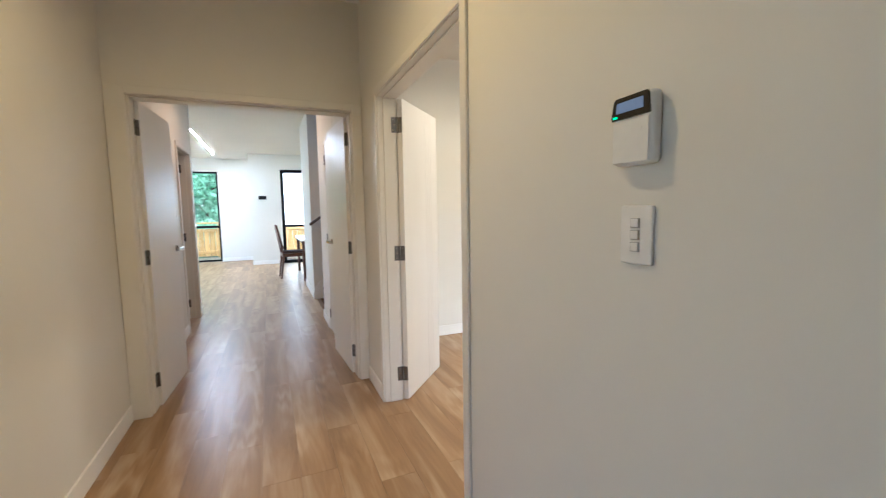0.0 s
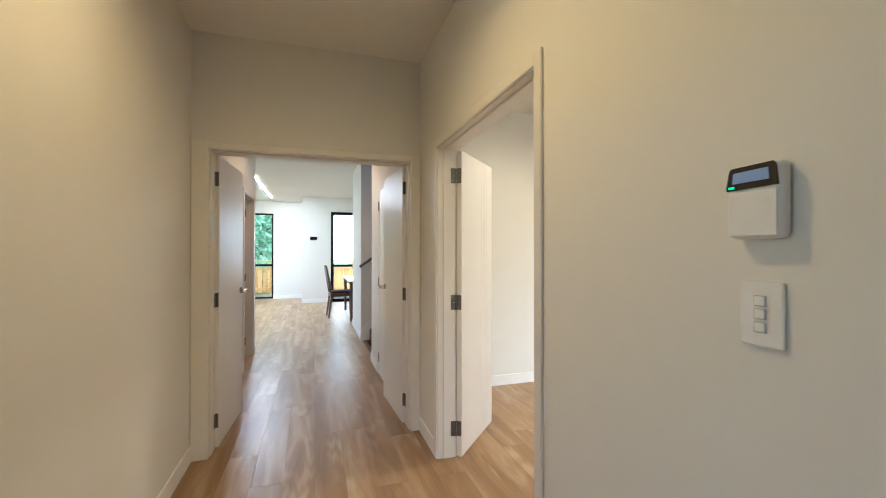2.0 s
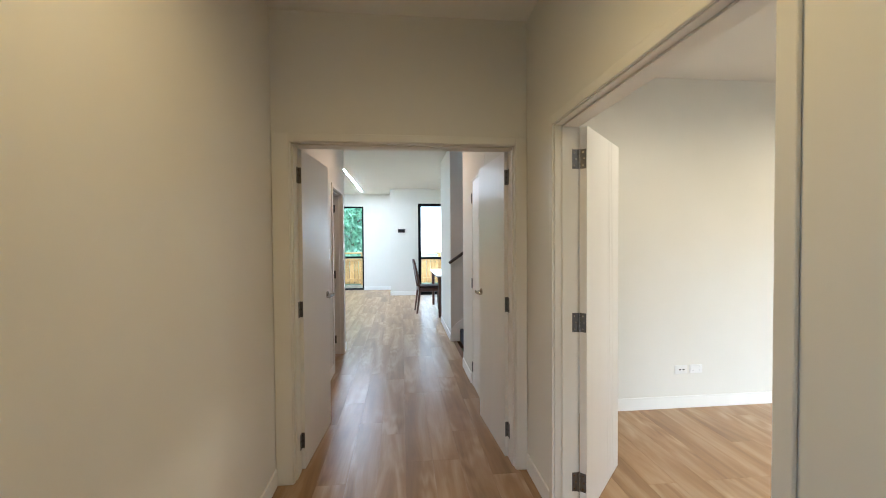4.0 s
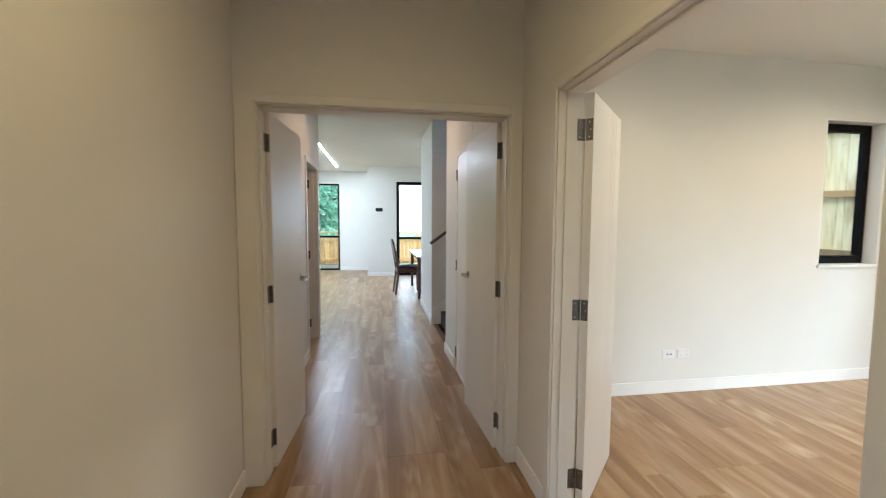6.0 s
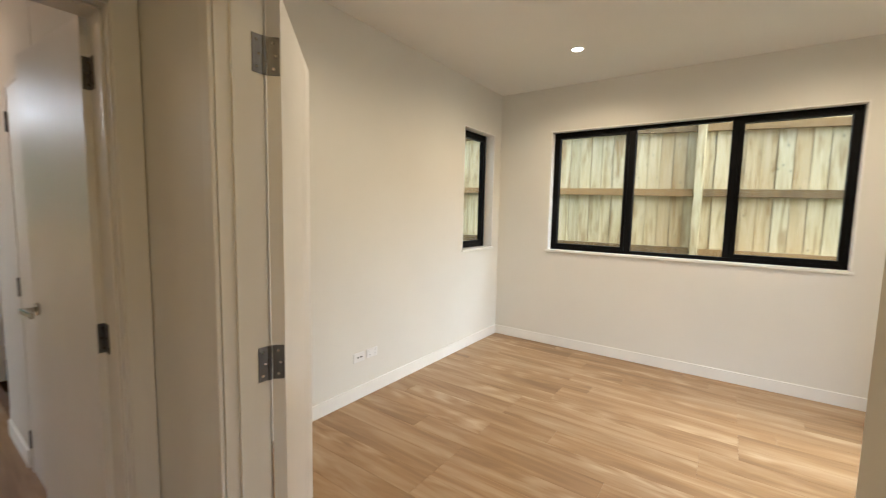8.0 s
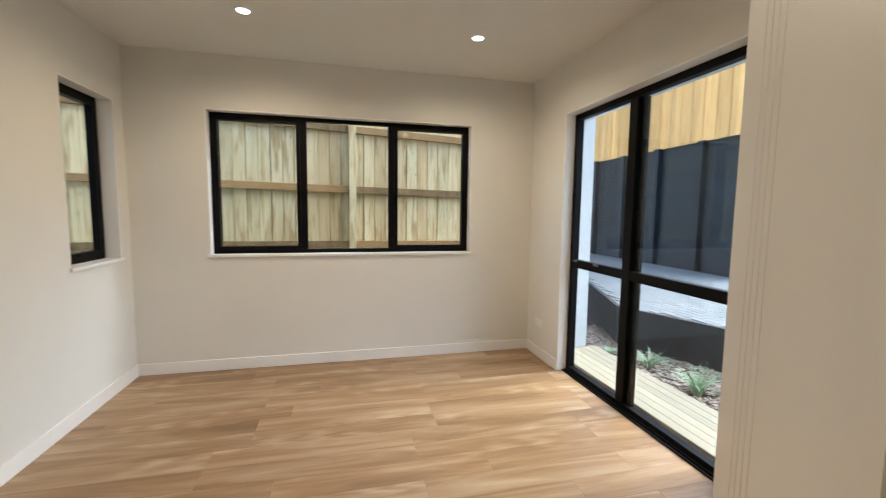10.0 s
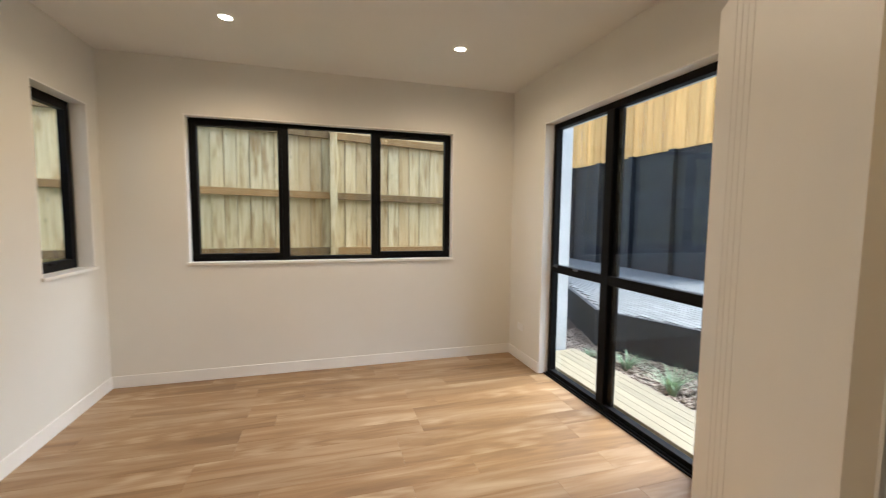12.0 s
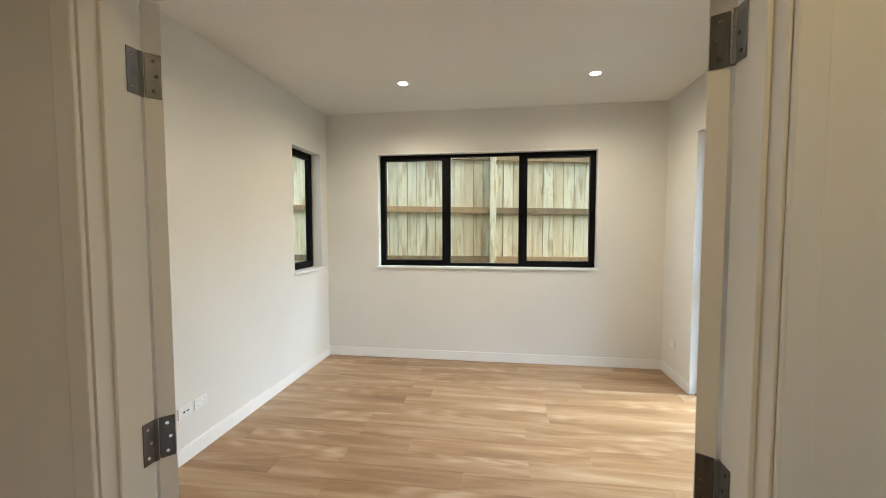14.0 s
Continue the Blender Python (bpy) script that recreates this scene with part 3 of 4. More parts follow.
def glazing(name, axis, p, u0, u1, z0, z1, label, posts=(), rails=(), fw=0.045, depth=0.06, sashes=(), pw=0.06, rh=0.03):
    """Black aluminium joinery in the plane p: outer frame, posts, rails, opening sashes (by bay), and a pane in each bay."""
    root = thing(name, label, "window", kind="structure")

    def b(n, a0, a1, q0, q1, y0, y1, material=BLACK, bev=0.003):
        r = (y0, y1, a0, a1, q0, q1) if axis == "x" else (a0, a1, y0, y1, q0, q1)
        return bar(root, n, r, material, bev)

    d0, d1 = p - depth / 2, p + depth / 2
    b("frame", u0, u0 + fw, z0, z1, d0, d1)
    b("frame", u1 - fw, u1, z0, z1, d0, d1)
    b("frame", u0 + fw, u1 - fw, z1 - fw, z1, d0, d1)
    b("frame", u0 + fw, u1 - fw, z0, z0 + fw, d0, d1)
    for u in posts:
        b("mullion", u - pw / 2, u + pw / 2, z0 + fw, z1 - fw, d0, d1)
    edges = [u0 + fw, *[u + s * pw / 2 for u in posts for s in (-1, 1)], u1 - fw]
    bays = list(zip(edges[::2], edges[1::2]))
    levels = [z0 + fw, *[z for r in rails for z in (r - rh, r + rh)], z1 - fw]
    for k, (a0, a1) in enumerate(bays):
        for r in rails:
            b("transom", a0, a1, r - rh, r + rh, d0 + 0.004, d1 - 0.004)
        for q0, q1 in zip(levels[::2], levels[1::2]):
            if k in sashes:
                s = 0.033
                for r in ((a0, a0 + s, q0, q1), (a1 - s, a1, q0, q1), (a0 + s, a1 - s, q0, q0 + s), (a0 + s, a1 - s, q1 - s, q1)):
                    b("sash", *r, d0 - 0.008, d1 - 0.006, BLACK, 0.002)
                mid = (a0 + a1) / 2
                b("latch", mid - 0.05, mid + 0.05, q0 + 0.012, q0 + 0.026, d0 - 0.02, d0 - 0.0085, BLACK, 0.003)
            g = b("pane", a0, a1, q0, q1, p - 0.003, p + 0.003, GLASS, 0)
            g.visible_shadow = False
    return root


def reveal(name, axis, p0, p1, u0, u1, z0, z1, label, sill=True, proud=0.02):
    """White linings round a window opening between planes p0 (room face) and p1, with a sill that stands proud of the wall."""
    root = thing(name, label, "window reveal", kind="structure")
    lo, hi = min(p0, p1), max(p0, p1)
    t = 0.012

    def b(n, a0, a1, q0, q1, y0, y1):
        bar(root, n, (y0, y1, a0, a1, q0, q1) if axis == "x" else (a0, a1, y0, y1, q0, q1), TRIM, 0.002)

    b("lining", u0, u0 + t, z0 + (0.02 if sill else 0), z1 - t, lo, hi)
    b("lining", u1 - t, u1, z0 + (0.02 if sill else 0), z1 - t, lo, hi)
    b("lining", u0, u1, z1 - t, z1, lo, hi)
    if sill:
        d = -proud if p1 > p0 else proud
        b("window_sill", u0 - 0.012, u1 + 0.012, z0 - 0.003, z0 + 0.02, min(p0 + d, p1), max(p0 + d, p1))


glazing("window_1", "x", RX1 + 0.125, 0.824, 3.276, 1.078, 2.368, "wide black aluminium three-light window facing a fence", (1.63, 2.47), sashes=(0, 2), fw=0.035, pw=0.06)
reveal("window_reveal_1", "x", RX1, RX1 + 0.087, 0.82, 3.28, 1.06, 2.374, "white painted window reveal with a sill")
glazing("window_2", "y", RY1 + 0.14, 3.819, 4.461, 1.078, 2.359, "narrow black aluminium window beside the corner", sashes=(0,), depth=0.05, fw=0.04)
reveal("window_reveal_2", "y", RY1, RY1 + 0.107, 3.815, 4.465, 1.06, 2.365, "white painted narrow window reveal with a sill")
slider = glazing("window_3", "y", RY0 - 0.125, 2.21, 3.96, 0.0, 2.375, "tall black aluminium sliding door to the deck, shut", (3.19,), (1.033,), pw=0.085, fw=0.05, rh=0.036)
bar(slider, "stile", (3.09, 3.1465, RY0 - 0.156, RY0 - 0.13, 0.05, 2.32))
bar(slider, "stile", (2.261, 2.335, RY0 - 0.12, RY0 - 0.096, 0.05, 2.32))
bar(slider, "track", (2.21, 3.96, RY0 - 0.094, RY0 - 0.075, 0.0, 0.018))
bar(slider, "track", (2.21, 3.96, RY0 - 0.06, RY0 - 0.05, 0.0, 0.012))
for x in (3.86, 3.55):
    bar(slider, "latch", (x - 0.03, x + 0.03, RY0 - 0.094, RY0 - 0.082, 1.05, 1.066), STEEL, 0.002)
reveal("window_reveal_3", "y", RY0, RY0 - 0.095, 2.20, 3.97, 0, 2.385, "white painted reveal of the glazed deck door", False)
glazing("window_4", "y", 12.86, -4.5, -1.15, 0.01, 2.48, "tall black aluminium living room window", (-2.6,), (0.975,))
glazing("window_5", "y", 11.56, 0.41, 2.6, 0.0, 2.455, "black aluminium glazed door to the rear deck", (1.5,), (0.985,), fw=0.08, pw=0.1)


# ---- downlights and the light strip ----
RIM = mat("downlight_rim", (0.8, 0.8, 0.78), 0.4)
LAMP = glow("downlight_lens", (1.0, 0.86, 0.66), 14.0)
STRIP = glow("led_strip_lens", (1.0, 0.94, 0.86), 95.0)


def downlight(x, y, z, power, tone=WARM):
    root = thing("downlight", "small round recessed downlight with white rim, lit", "downlight", pose(x, y, z), "ceiling downlights")
    bm = bmesh.new()
    r = [(0.052, 0.0), (0.05, -0.004), (0.042, -0.005), (0.039, -0.001)]
    n = 32
    rings = [[bm.verts.new((q * math.cos(6.28319 * i / n), q * math.sin(6.28319 * i / n), h)) for i in range(n)] for q, h in r]
    for a, b in zip(rings, rings[1:]):
        for i in range(n):
            bm.faces.new((a[i], a[(i + 1) % n], b[(i + 1) % n], b[i]))
    part("rim", bm, RIM, root, smooth=True)
    bm = bmesh.new()
    rod(bm, (0, 0, -0.0005), (0, 0, -0.002), 0.04, seg=32)
    part("lens", bm, LAMP, root, "glowing warm lens")
    ld = bpy.data.lights.new("downlight_beam", "SPOT")
    ld.energy, ld.color, ld.spot_size, ld.spot_blend, ld.shadow_soft_size = power, tone, radians(168), 0.9, 0.035
    lo = new("downlight_beam", ld)
    lo.matrix_world = Matrix.Translation((x, y, z - 0.045))


for d in DOWNLIGHTS:
    downlight(*d)
strip = thing("led_strip", "long recessed white light strip in the ceiling, lit", "ceiling light", pose(-1.12, 10.2, H))
part("housing", boxes((-0.016, 0.016, -1.63, 1.63, -0.004, 0.0), bevel=0.0015), RIM, strip)
part("diffuser", boxes((-0.010, 0.010, -1.61, 1.61, -0.0062, -0.0045), bevel=0.0006), STRIP, strip, "glowing white diffuser")


# ---- wall fittings ----
keypad = thing("alarm_keypad", "white alarm keypad with dark display on the wall", "alarm keypad", pose(XR, 0.627, 1.400))
bm = bmesh.new()
box(bm, -0.03, 0, -0.047, 0.047, 0.0, 0.137, bevel=0.011, seg=4)
part("body", bm, PLASTIC, keypad, smooth=False)
AHEAD = Matrix(((0, 0, 1, 0), (1, 0, 0, 0), (0, 1, 0, 0), (0, 0, 0, 1)))
bm = bmesh.new()
prism(bm, [(-0.043, 0.092), (0.045, 0.090), (0.0465, 0.096), (0.0405, 0.127), (0.036, 0.1315), (-0.036, 0.1335), (-0.0395, 0.129)], -0.034, -0.029, AHEAD)
bez = part("bezel", bm, DARKPL, keypad, "glossy black display surround")
bm = bmesh.new()
prism(bm, [(-0.030, 0.1035), (0.034, 0.1025), (0.032, 0.122), (-0.029, 0.124)], -0.0352, -0.0335, AHEAD)
part("display", bm, LCD, bez, "pale blue screen")
part("indicator", boxes((-0.0352, -0.0335, 0.031, 0.041, 0.0935, 0.0975)), GREEN, bez, "green light")
part("flap", boxes((-0.0325, -0.029, -0.041, 0.043, 0.005, 0.087), bevel=0.0015), PLASTIC, keypad)


def plate(name, label, category, m, w, h, items, group=""):
    """A wall plate in its own x, z plane that faces -y; items: name, x, z, w, h, material."""
    root = thing(name, label, category, m, group)
    bm = bmesh.new()
    box(bm, -w / 2, w / 2, -0.009, 0, -h / 2, h / 2, bevel=0.0035)
    part("plate", bm, PLASTIC, root)
    for n, x, z, a, b, material in items:
        bm = bmesh.new()
        box(bm, x - a / 2, x + a / 2, -0.0125, -0.0085, z - b / 2, z + b / 2, bevel=0.0012)
        part(n, bm, material, root)
    return root


plate("light_switch", "white three-rocker light switch below the alarm keypad", "light switch", pose(XR, 0.629, 1.263, 0, 0, -90), 0.076, 0.118,
      [(n, 0, z, a, b, c) for z in (-0.024, 0, 0.024) for n, a, b, c in (("rocker_gap", 0.0205, 0.0195, GREYPL),)])
for z in (-0.024, 0, 0.024):
    bm = bmesh.new()
    box(bm, -0.0092, 0.0092, -0.0136, -0.0095, z - 0.0088, z + 0.0088, bevel=0.0022)
    part("rocker", bm, PLASTIC, bpy.data.objects["light_switch"])
plate("light_switch", "white light switch on the passage wall", "light switch", pose(XL, 4.98, 1.33, 0, 0, 90), 0.074, 0.116, [("rocker", 0, 0.018, 0.02, 0.03, PLASTIC), ("rocker", 0, -0.018, 0.02, 0.03, PLASTIC)])
plate("data_outlet", "white data outlet low on the bedroom wall", "wall outlet", pose(2.365, RY1, 0.336, 0, 0, 0), 0.116, 0.074, [("socket", -0.014, 0.0, 0.014, 0.01, DARKPL), ("socket", 0.018, 0.0, 0.02, 0.007, DARKPL)])
plate("power_socket", "white double power socket low on the bedroom wall", "power socket", pose(2.503, RY1, 0.338, 0, 0, 0), 0.116, 0.074, [("rocker", -0.035, 0.02, 0.012, 0.016, PLASTIC), ("rocker", 0.035, 0.02, 0.012, 0.016, PLASTIC), ("socket", -0.03, -0.012, 0.012, 0.004, GREYPL), ("socket", 0.03, -0.012, 0.012, 0.004, GREYPL)])
plate("power_socket", "white power socket low beside the deck door", "power socket", pose(4.35, RY0, 0.36, 0, 0, 180), 0.116, 0.074, [("rocker", -0.03, 0.02, 0.012, 0.016, PLASTIC), ("rocker", 0.03, 0.02, 0.012, 0.016, PLASTIC)])
thermo = thing("thermostat", "small black thermostat panel on the white wall", "thermostat", pose(-0.033, 11.5, 1.725))
part("body", boxes((-0.09, 0.09, -0.018, 0, -0.045, 0.045), bevel=0.006), DARKPL, thermo)
part("screen", boxes((-0.035, 0.035, -0.0195, -0.0175, -0.022, 0.022)), SMOKED, thermo)


# ---- stairs ----
stairs = thing("staircase", "charcoal carpeted staircase rising between white walls", "staircase", kind="structure")
for k in range(10):
    bm = bmesh.new()
    box(bm, 0.80 + k * 0.25, 0.80 + (k + 1) * 0.25 + 0.025, 5.25, 6.45, max(0, k * 0.18 - 0.1), (k + 1) * 0.18, bevel=0.012, seg=3)
    part("tread", bm, CARPET, stairs)
for y0, y1 in ((6.432, 6.45), (5.25, 5.268)):
    bm = bmesh.new()
    m = Matrix(((1, 0, 0, 0), (0, 0, 1, 0), (0, 1, 0, 0), (0, 0, 0, 1)))
    prism(bm, [(XC, 0.0), (0.80, 0.0), (3.39, 1.865), (3.39, 2.155), (0.76, 0.27), (XC, 0.17)], y0, y1, m)
    part("stringer", bm, TRIM, stairs, "white painted stair skirting")
rail = thing("handrail", "dark round handrail on the stairwell wall", "handrail")
bm = bmesh.new()
rod(bm, (0.64, 6.385, 1.14), (3.2, 6.385, 2.939), 0.021, seg=20)
part("rail", bm, RAILW, rail, smooth=True)
for x in (0.95, 2.0, 3.1):
    bm = bmesh.new()
    z = 1.14 + (x - 0.64) * 0.7027
    rod(bm, (x, 6.45, z - 0.07), (x, 6.39, z - 0.06), 0.007)
    rod(bm, (x, 6.39, z - 0.062), (x, 6.386, z - 0.015), 0.007)
    part("bracket", bm, STEEL, rail)


# ---- dining chair and table ----
def dining_chair(m):
    """Faces +x. Rounded upholstered back between raked posts."""
    root = thing("dining_chair", "dark mahogany dining chair with a tall raked back", "chair", m)
    for y in (-0.2, 0.2):
        bm = bmesh.new()
        rod(bm, (-0.27, y, 0), (-0.21, y, 0.46), 0.017, 0.023, 10)
        part("leg", bm, WALNUT, root)
        bm = bmesh.new()
        rod(bm, (0.23, y, 0), (0.22, y, 0.47), 0.016, 0.026, 10)
        part("leg", bm, WALNUT, root)
        bm = bmesh.new()
        rod(bm, (-0.21, y, 0.46), (-0.30, y * 0.93, 0.98), 0.02, 0.016, 10)
        part("back_post", bm, WALNUT, root)
    part("seat_frame", boxes((-0.235, 0.245, -0.225, 0.225, 0.44, 0.51), bevel=0.012), WALNUT, root)
    part("seat", boxes((-0.215, 0.25, -0.215, 0.215, 0.511, 0.55), bevel=0.018), SEATF, root)
    bm = bmesh.new()
    n = 14
    front, back = [], []
    for k in range(n + 1):
        a = math.pi * k / n
        y, z = 0.185 * math.cos(a), 0.96 + 0.13 * math.sin(a)
        for lst, o in ((front, 0.018), (back, -0.018)):
            lst.append(bm.verts.new((-0.295 - (z - 0.96) * 0.2 + o, y, z)))
    for lst, o in ((front, 0.018), (back, -0.018)):
        for y in (-0.185, 0.185):
            lst.append(bm.verts.new((-0.215 + o, y, 0.60)))
    bm.faces.new(front)
    bm.faces.new(back[::-1])
    for i in range(len(front)):
        j = (i + 1) % len(front)
        bm.faces.new((front[i], back[i], back[j], front[j]))
    part("backrest", bm, WALNUT, root)
    return root


dining_chair(pose(0.52, 8.95, 0, 0, 0, 4))
table = thing("dining_table", "dark-legged dining table with a white top", "table", pose(1.41, 9.04, 0))
part("tabletop", boxes((-0.80, 0.80, -0.85, 0.85, 0.775, 0.805), bevel=0.008), TABLETOP, table)
part("apron", boxes((-0.72, 0.72, -0.77, 0.77, 0.69, 0.774)), WALNUT, table)
for x in (-0.73, 0.73):
    for y in (-0.78, 0.78):
        bm = bmesh.new()
        rod(bm, (x, y, 0), (x, y, 0.774), 0.025, 0.036, 12)
        part("leg", bm, WALNUT, table)


# ---- outside: the ground, the fence beyond the window ----
slab("ground", [(-300, 300, -300, 300, -0.5, -0.32)], LAWN, "low ground around the house", "ground")
fence = thing("paling_fence", "weathered treated pine paling fence with rails", "fence")
rng = random.Random(4)
shapes = []
for k in range(5):
    bm = bmesh.new()
    w = 0.1435 + 0.0012 * k
    box(bm, 0, 0.019, -w / 2, w / 2, 0.35, 2.775 + rng.uniform(-0.012, 0.012), bevel=0.002, seg=1)
    shapes.append(mesh_of("paling", bm, FENCE))
y = -1.0
while y < 11.5:
    piece("paling", rng.choice(shapes), fence, (6.4525 + (0.012 if rng.random() < 0.5 else 0), y, (y - 2) * 0.05), (0, 0, rng.uniform(-0.03, 0.03)))
    y += 0.153 + rng.uniform(-0.003, 0.003)
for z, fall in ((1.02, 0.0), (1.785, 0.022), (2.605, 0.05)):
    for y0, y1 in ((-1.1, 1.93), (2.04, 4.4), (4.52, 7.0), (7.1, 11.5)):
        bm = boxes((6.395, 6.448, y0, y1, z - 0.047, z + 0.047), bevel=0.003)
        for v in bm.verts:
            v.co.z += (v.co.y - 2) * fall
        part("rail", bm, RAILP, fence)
# added dark sheet behind the palings: stands in for shade in the gaps
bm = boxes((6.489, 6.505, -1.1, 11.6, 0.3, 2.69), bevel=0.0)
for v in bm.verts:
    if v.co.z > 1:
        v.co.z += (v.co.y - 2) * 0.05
part("rear_boarding", bm, RAILP, fence, "dark sheet added behind the palings to shade the gaps")
for y in (1.985, 4.46, 7.05, -0.5):
    part("post", boxes((6.355, 6.449, y - 0.045, y + 0.045, -0.32, 2.70 + (y - 2) * 0.05), bevel=0.004), FENCE, fence)

# ---- outside the glazed door: deck, bed, driveway, retaining wall ----
bm = bmesh.new()
box(bm, -1.6, 1.6, -0.0448, 0.0448, -0.03, 0.0, bevel=0.003, seg=1)
board = mesh_of("deck_board", bm, DECK)
deck = thing("deck", "pale timber deck boards outside the glazed door", "deck", kind="structure")
for k in range(6):
    piece("deck_board", board, deck, (3.0, -0.215 - k * 0.0915, -0.03))
part("joist", boxes((1.4, 4.6, -0.72, -0.17, -0.3, -0.065)), RAILP, deck)
slab("wall_wing", [(4.62, 4.8, -0.60, RY0 - 0.162, -0.3, 2.9)], PALEWALL, "white rendered wing wall beside the deck", "wall")
slab("soffit", [(0.9, 4.9, -0.5, -0.12, 2.5, 2.6)], PALEWALL, "white painted soffit over the deck", "soffit")
slab("soil", [(0.5, 9.0, -4.0, -0.72, -0.4, -0.14)], EARTH, "dark bark-covered garden soil", "soil")


def stuff(name, verts, faces, material, label, category):
    me = bpy.data.meshes.new(name)
    me.from_pydata(verts, [], faces)
    me.materials.append(material)
    return tagged(new(name, me), label, category, kind="stuff")


def bed_edge(x):
    """The line of the low wall under the driveway, which turns a corner, and its top."""
    return (-1.2 + (x - 4.9) * 0.39 if x < 4.9 else -1.2 - (x - 4.9) * 0.40), 0.346


# mulch chips and grass tufts
rng = random.Random(9)
verts, faces = [], []
for k in range(2600):
    x = rng.uniform(1.8, 5.6)
    yb = bed_edge(x)[0]
    y = rng.uniform(max(-3.6, min(yb, -0.8)), -0.73)
    m = pose(x, y, -0.13 + rng.uniform(0, 0.02), rng.uniform(-25, 25), rng.uniform(-25, 25), rng.uniform(0, 360))
    a, b, c = rng.uniform(0.015, 0.06), rng.uniform(0.006, 0.015), 0.004
    n = len(verts)
    verts += [tuple(m @ Vector((sx * a, sy * b, sz * c))) for sx in (-1, 1) for sy in (-1, 1) for sz in (-1, 1)]
    faces += [[n + i for i in q] for q in ((0, 1, 3, 2), (4, 6, 7, 5), (0, 4, 5, 1), (2, 3, 7, 6), (0, 2, 6, 4), (1, 5, 7, 3))]
stuff("mulch", verts, faces, MULCH, "loose bark mulch over the garden bed", "mulch")


def tuft(x, y, s):
    bm = bmesh.new()
    for k in range(80):
        a, lean, h = rng.uniform(0, 6.28), rng.uniform(0.45, 1.25), s * rng.uniform(0.6, 1.0)
        px, py = 0.03 * math.cos(a), 0.03 * math.sin(a)
        prev = None
        for j in range(4):
            f = j / 3
            r = lean * h * f * f * 0.9
            w = 0.0075 * (1 - f * 0.9)
            c = Vector((px + r * math.cos(a), py + r * math.sin(a), h * f * (1 - 0.35 * f * lean)))
            o = Vector((-math.sin(a), math.cos(a), 0)) * w
            cur = (bm.verts.new(c - o), bm.verts.new(c + o))
            if prev:
                bm.faces.new((prev[0], prev[1], cur[1], cur[0]))
            prev = cur
    ob = part("grass_tuft", bm, GRASSG)
    ob.location = (x, y, -0.14)
    tagged(ob, "small green grass tuft in the mulch bed", "grass tuft", "grass tufts")


for x, y, s in ((4.11, -1.03, 0.27), (3.47, -0.99, 0.36), (2.85, -1.02, 0.33), (4.55, -0.88, 0.13), (2.3, -1.05, 0.3)):
    tuft(x, y, s)

# low retaining wall that holds the driveway
low = thing("low_retaining_wall", "low black stained timber wall holding the driveway", "retaining wall", kind="structure")
for k in range(22):
    x0, x1 = 0.5 + k * 0.4, 0.9 + k * 0.4
    (ya, za), (yb, zb) = bed_edge(x0), bed_edge(x1)
    bm = bmesh.new()
    vs = []
    for x, yy, z in ((x0, ya, za), (x1, yb, zb)):
        vs.append([bm.verts.new(p) for p in ((x, yy, -0.3), (x, yy, z), (x, yy - 0.06, z), (x, yy - 0.06, -0.3))])
    for i in range(4):
        bm.faces.new((vs[0][i], vs[0][(i + 1) % 4], vs[1][(i + 1) % 4], vs[1][i]))
    bm.faces.new(vs[0])
    bm.faces.new(vs[1][::-1])
    part("panel", bm, RETAIN, low)

# driveway of pavers, level behind the low wall
drive = thing("driveway", "grey concrete paver driveway behind the low wall", "driveway", kind="structure")
bm = bmesh.new()
prism(bm, [(0.5, -9.0), (6.2, -9.0), (6.2, -5.0), (14, -5.0), (14, -4.92), (4.9, -1.262), (0.5, bed_edge(0.5)[0] - 0.062)], 0.0, 0.3)
for v in bm.verts:
    if v.co.z > 0.2:
        v.co.z = 0.318
part("joint_sand", bm, SAND, drive)
bm = bmesh.new()
box(bm, -0.096, 0.096, -0.0455, 0.0455, -0.02, 0.02, bevel=0.005, seg=1)
paver = mesh_of("paver", bm, PAVER)
verts, faces = [], []
count = 0
for j in range(40):
    for i in range(60):
        x, y = 2.0 + i * 0.202 + (0.101 if j % 2 else 0), -1.32 - j * 0.101
        if y > min(bed_edge(x - 0.1)[0], bed_edge(x + 0.1)[0]) - 0.11 or y < -4.95:
            continue
        z = 0.314
        if count < 280 and x < 7.0:
            piece("paver", paver, drive, (x, y, z))
            count += 1
        else:
            n = len(verts)
            verts += [(x + a, y + b, z + c) for a in (-0.096, 0.096) for b in (-0.0455, 0.0455) for c in (-0.02, 0.02)]
            faces += [[n + q for q in f] for f in ((0, 1, 3, 2), (4, 6, 7, 5), (0, 4, 5, 1), (2, 3, 7, 6), (1, 5, 7, 3))]
stuff("far_pavers", verts, faces, PAVER, "grey concrete pavers of the far driveway", "pavers")

# tall dark retaining wall with a new timber fence on top
tall = thing("tall_retaining_wall", "tall black timber retaining wall with posts", "retaining wall", kind="structure")
for k in range(13):
    part("plank", boxes((6.2, 16.0, -5.12, -5.07, 0.2 + k * 0.22, 0.2 + k * 0.22 + 0.219), bevel=0.002), RETAIN, tall)
for k in range(8):
    part("post", boxes((6.25 + k * 1.2, 6.25 + k * 1.2 + 0.15, -5.066, -4.95, 0.2, 3.0), bevel=0.006), RETAIN, tall)
part("backing", boxes((6.2, 16.0, -5.2, -5.125, 0.0, 3.05)), RETAIN, tall)
upper = thing("upper_fence", "new golden pine fence above the dark wall", "fence")
shapes = []
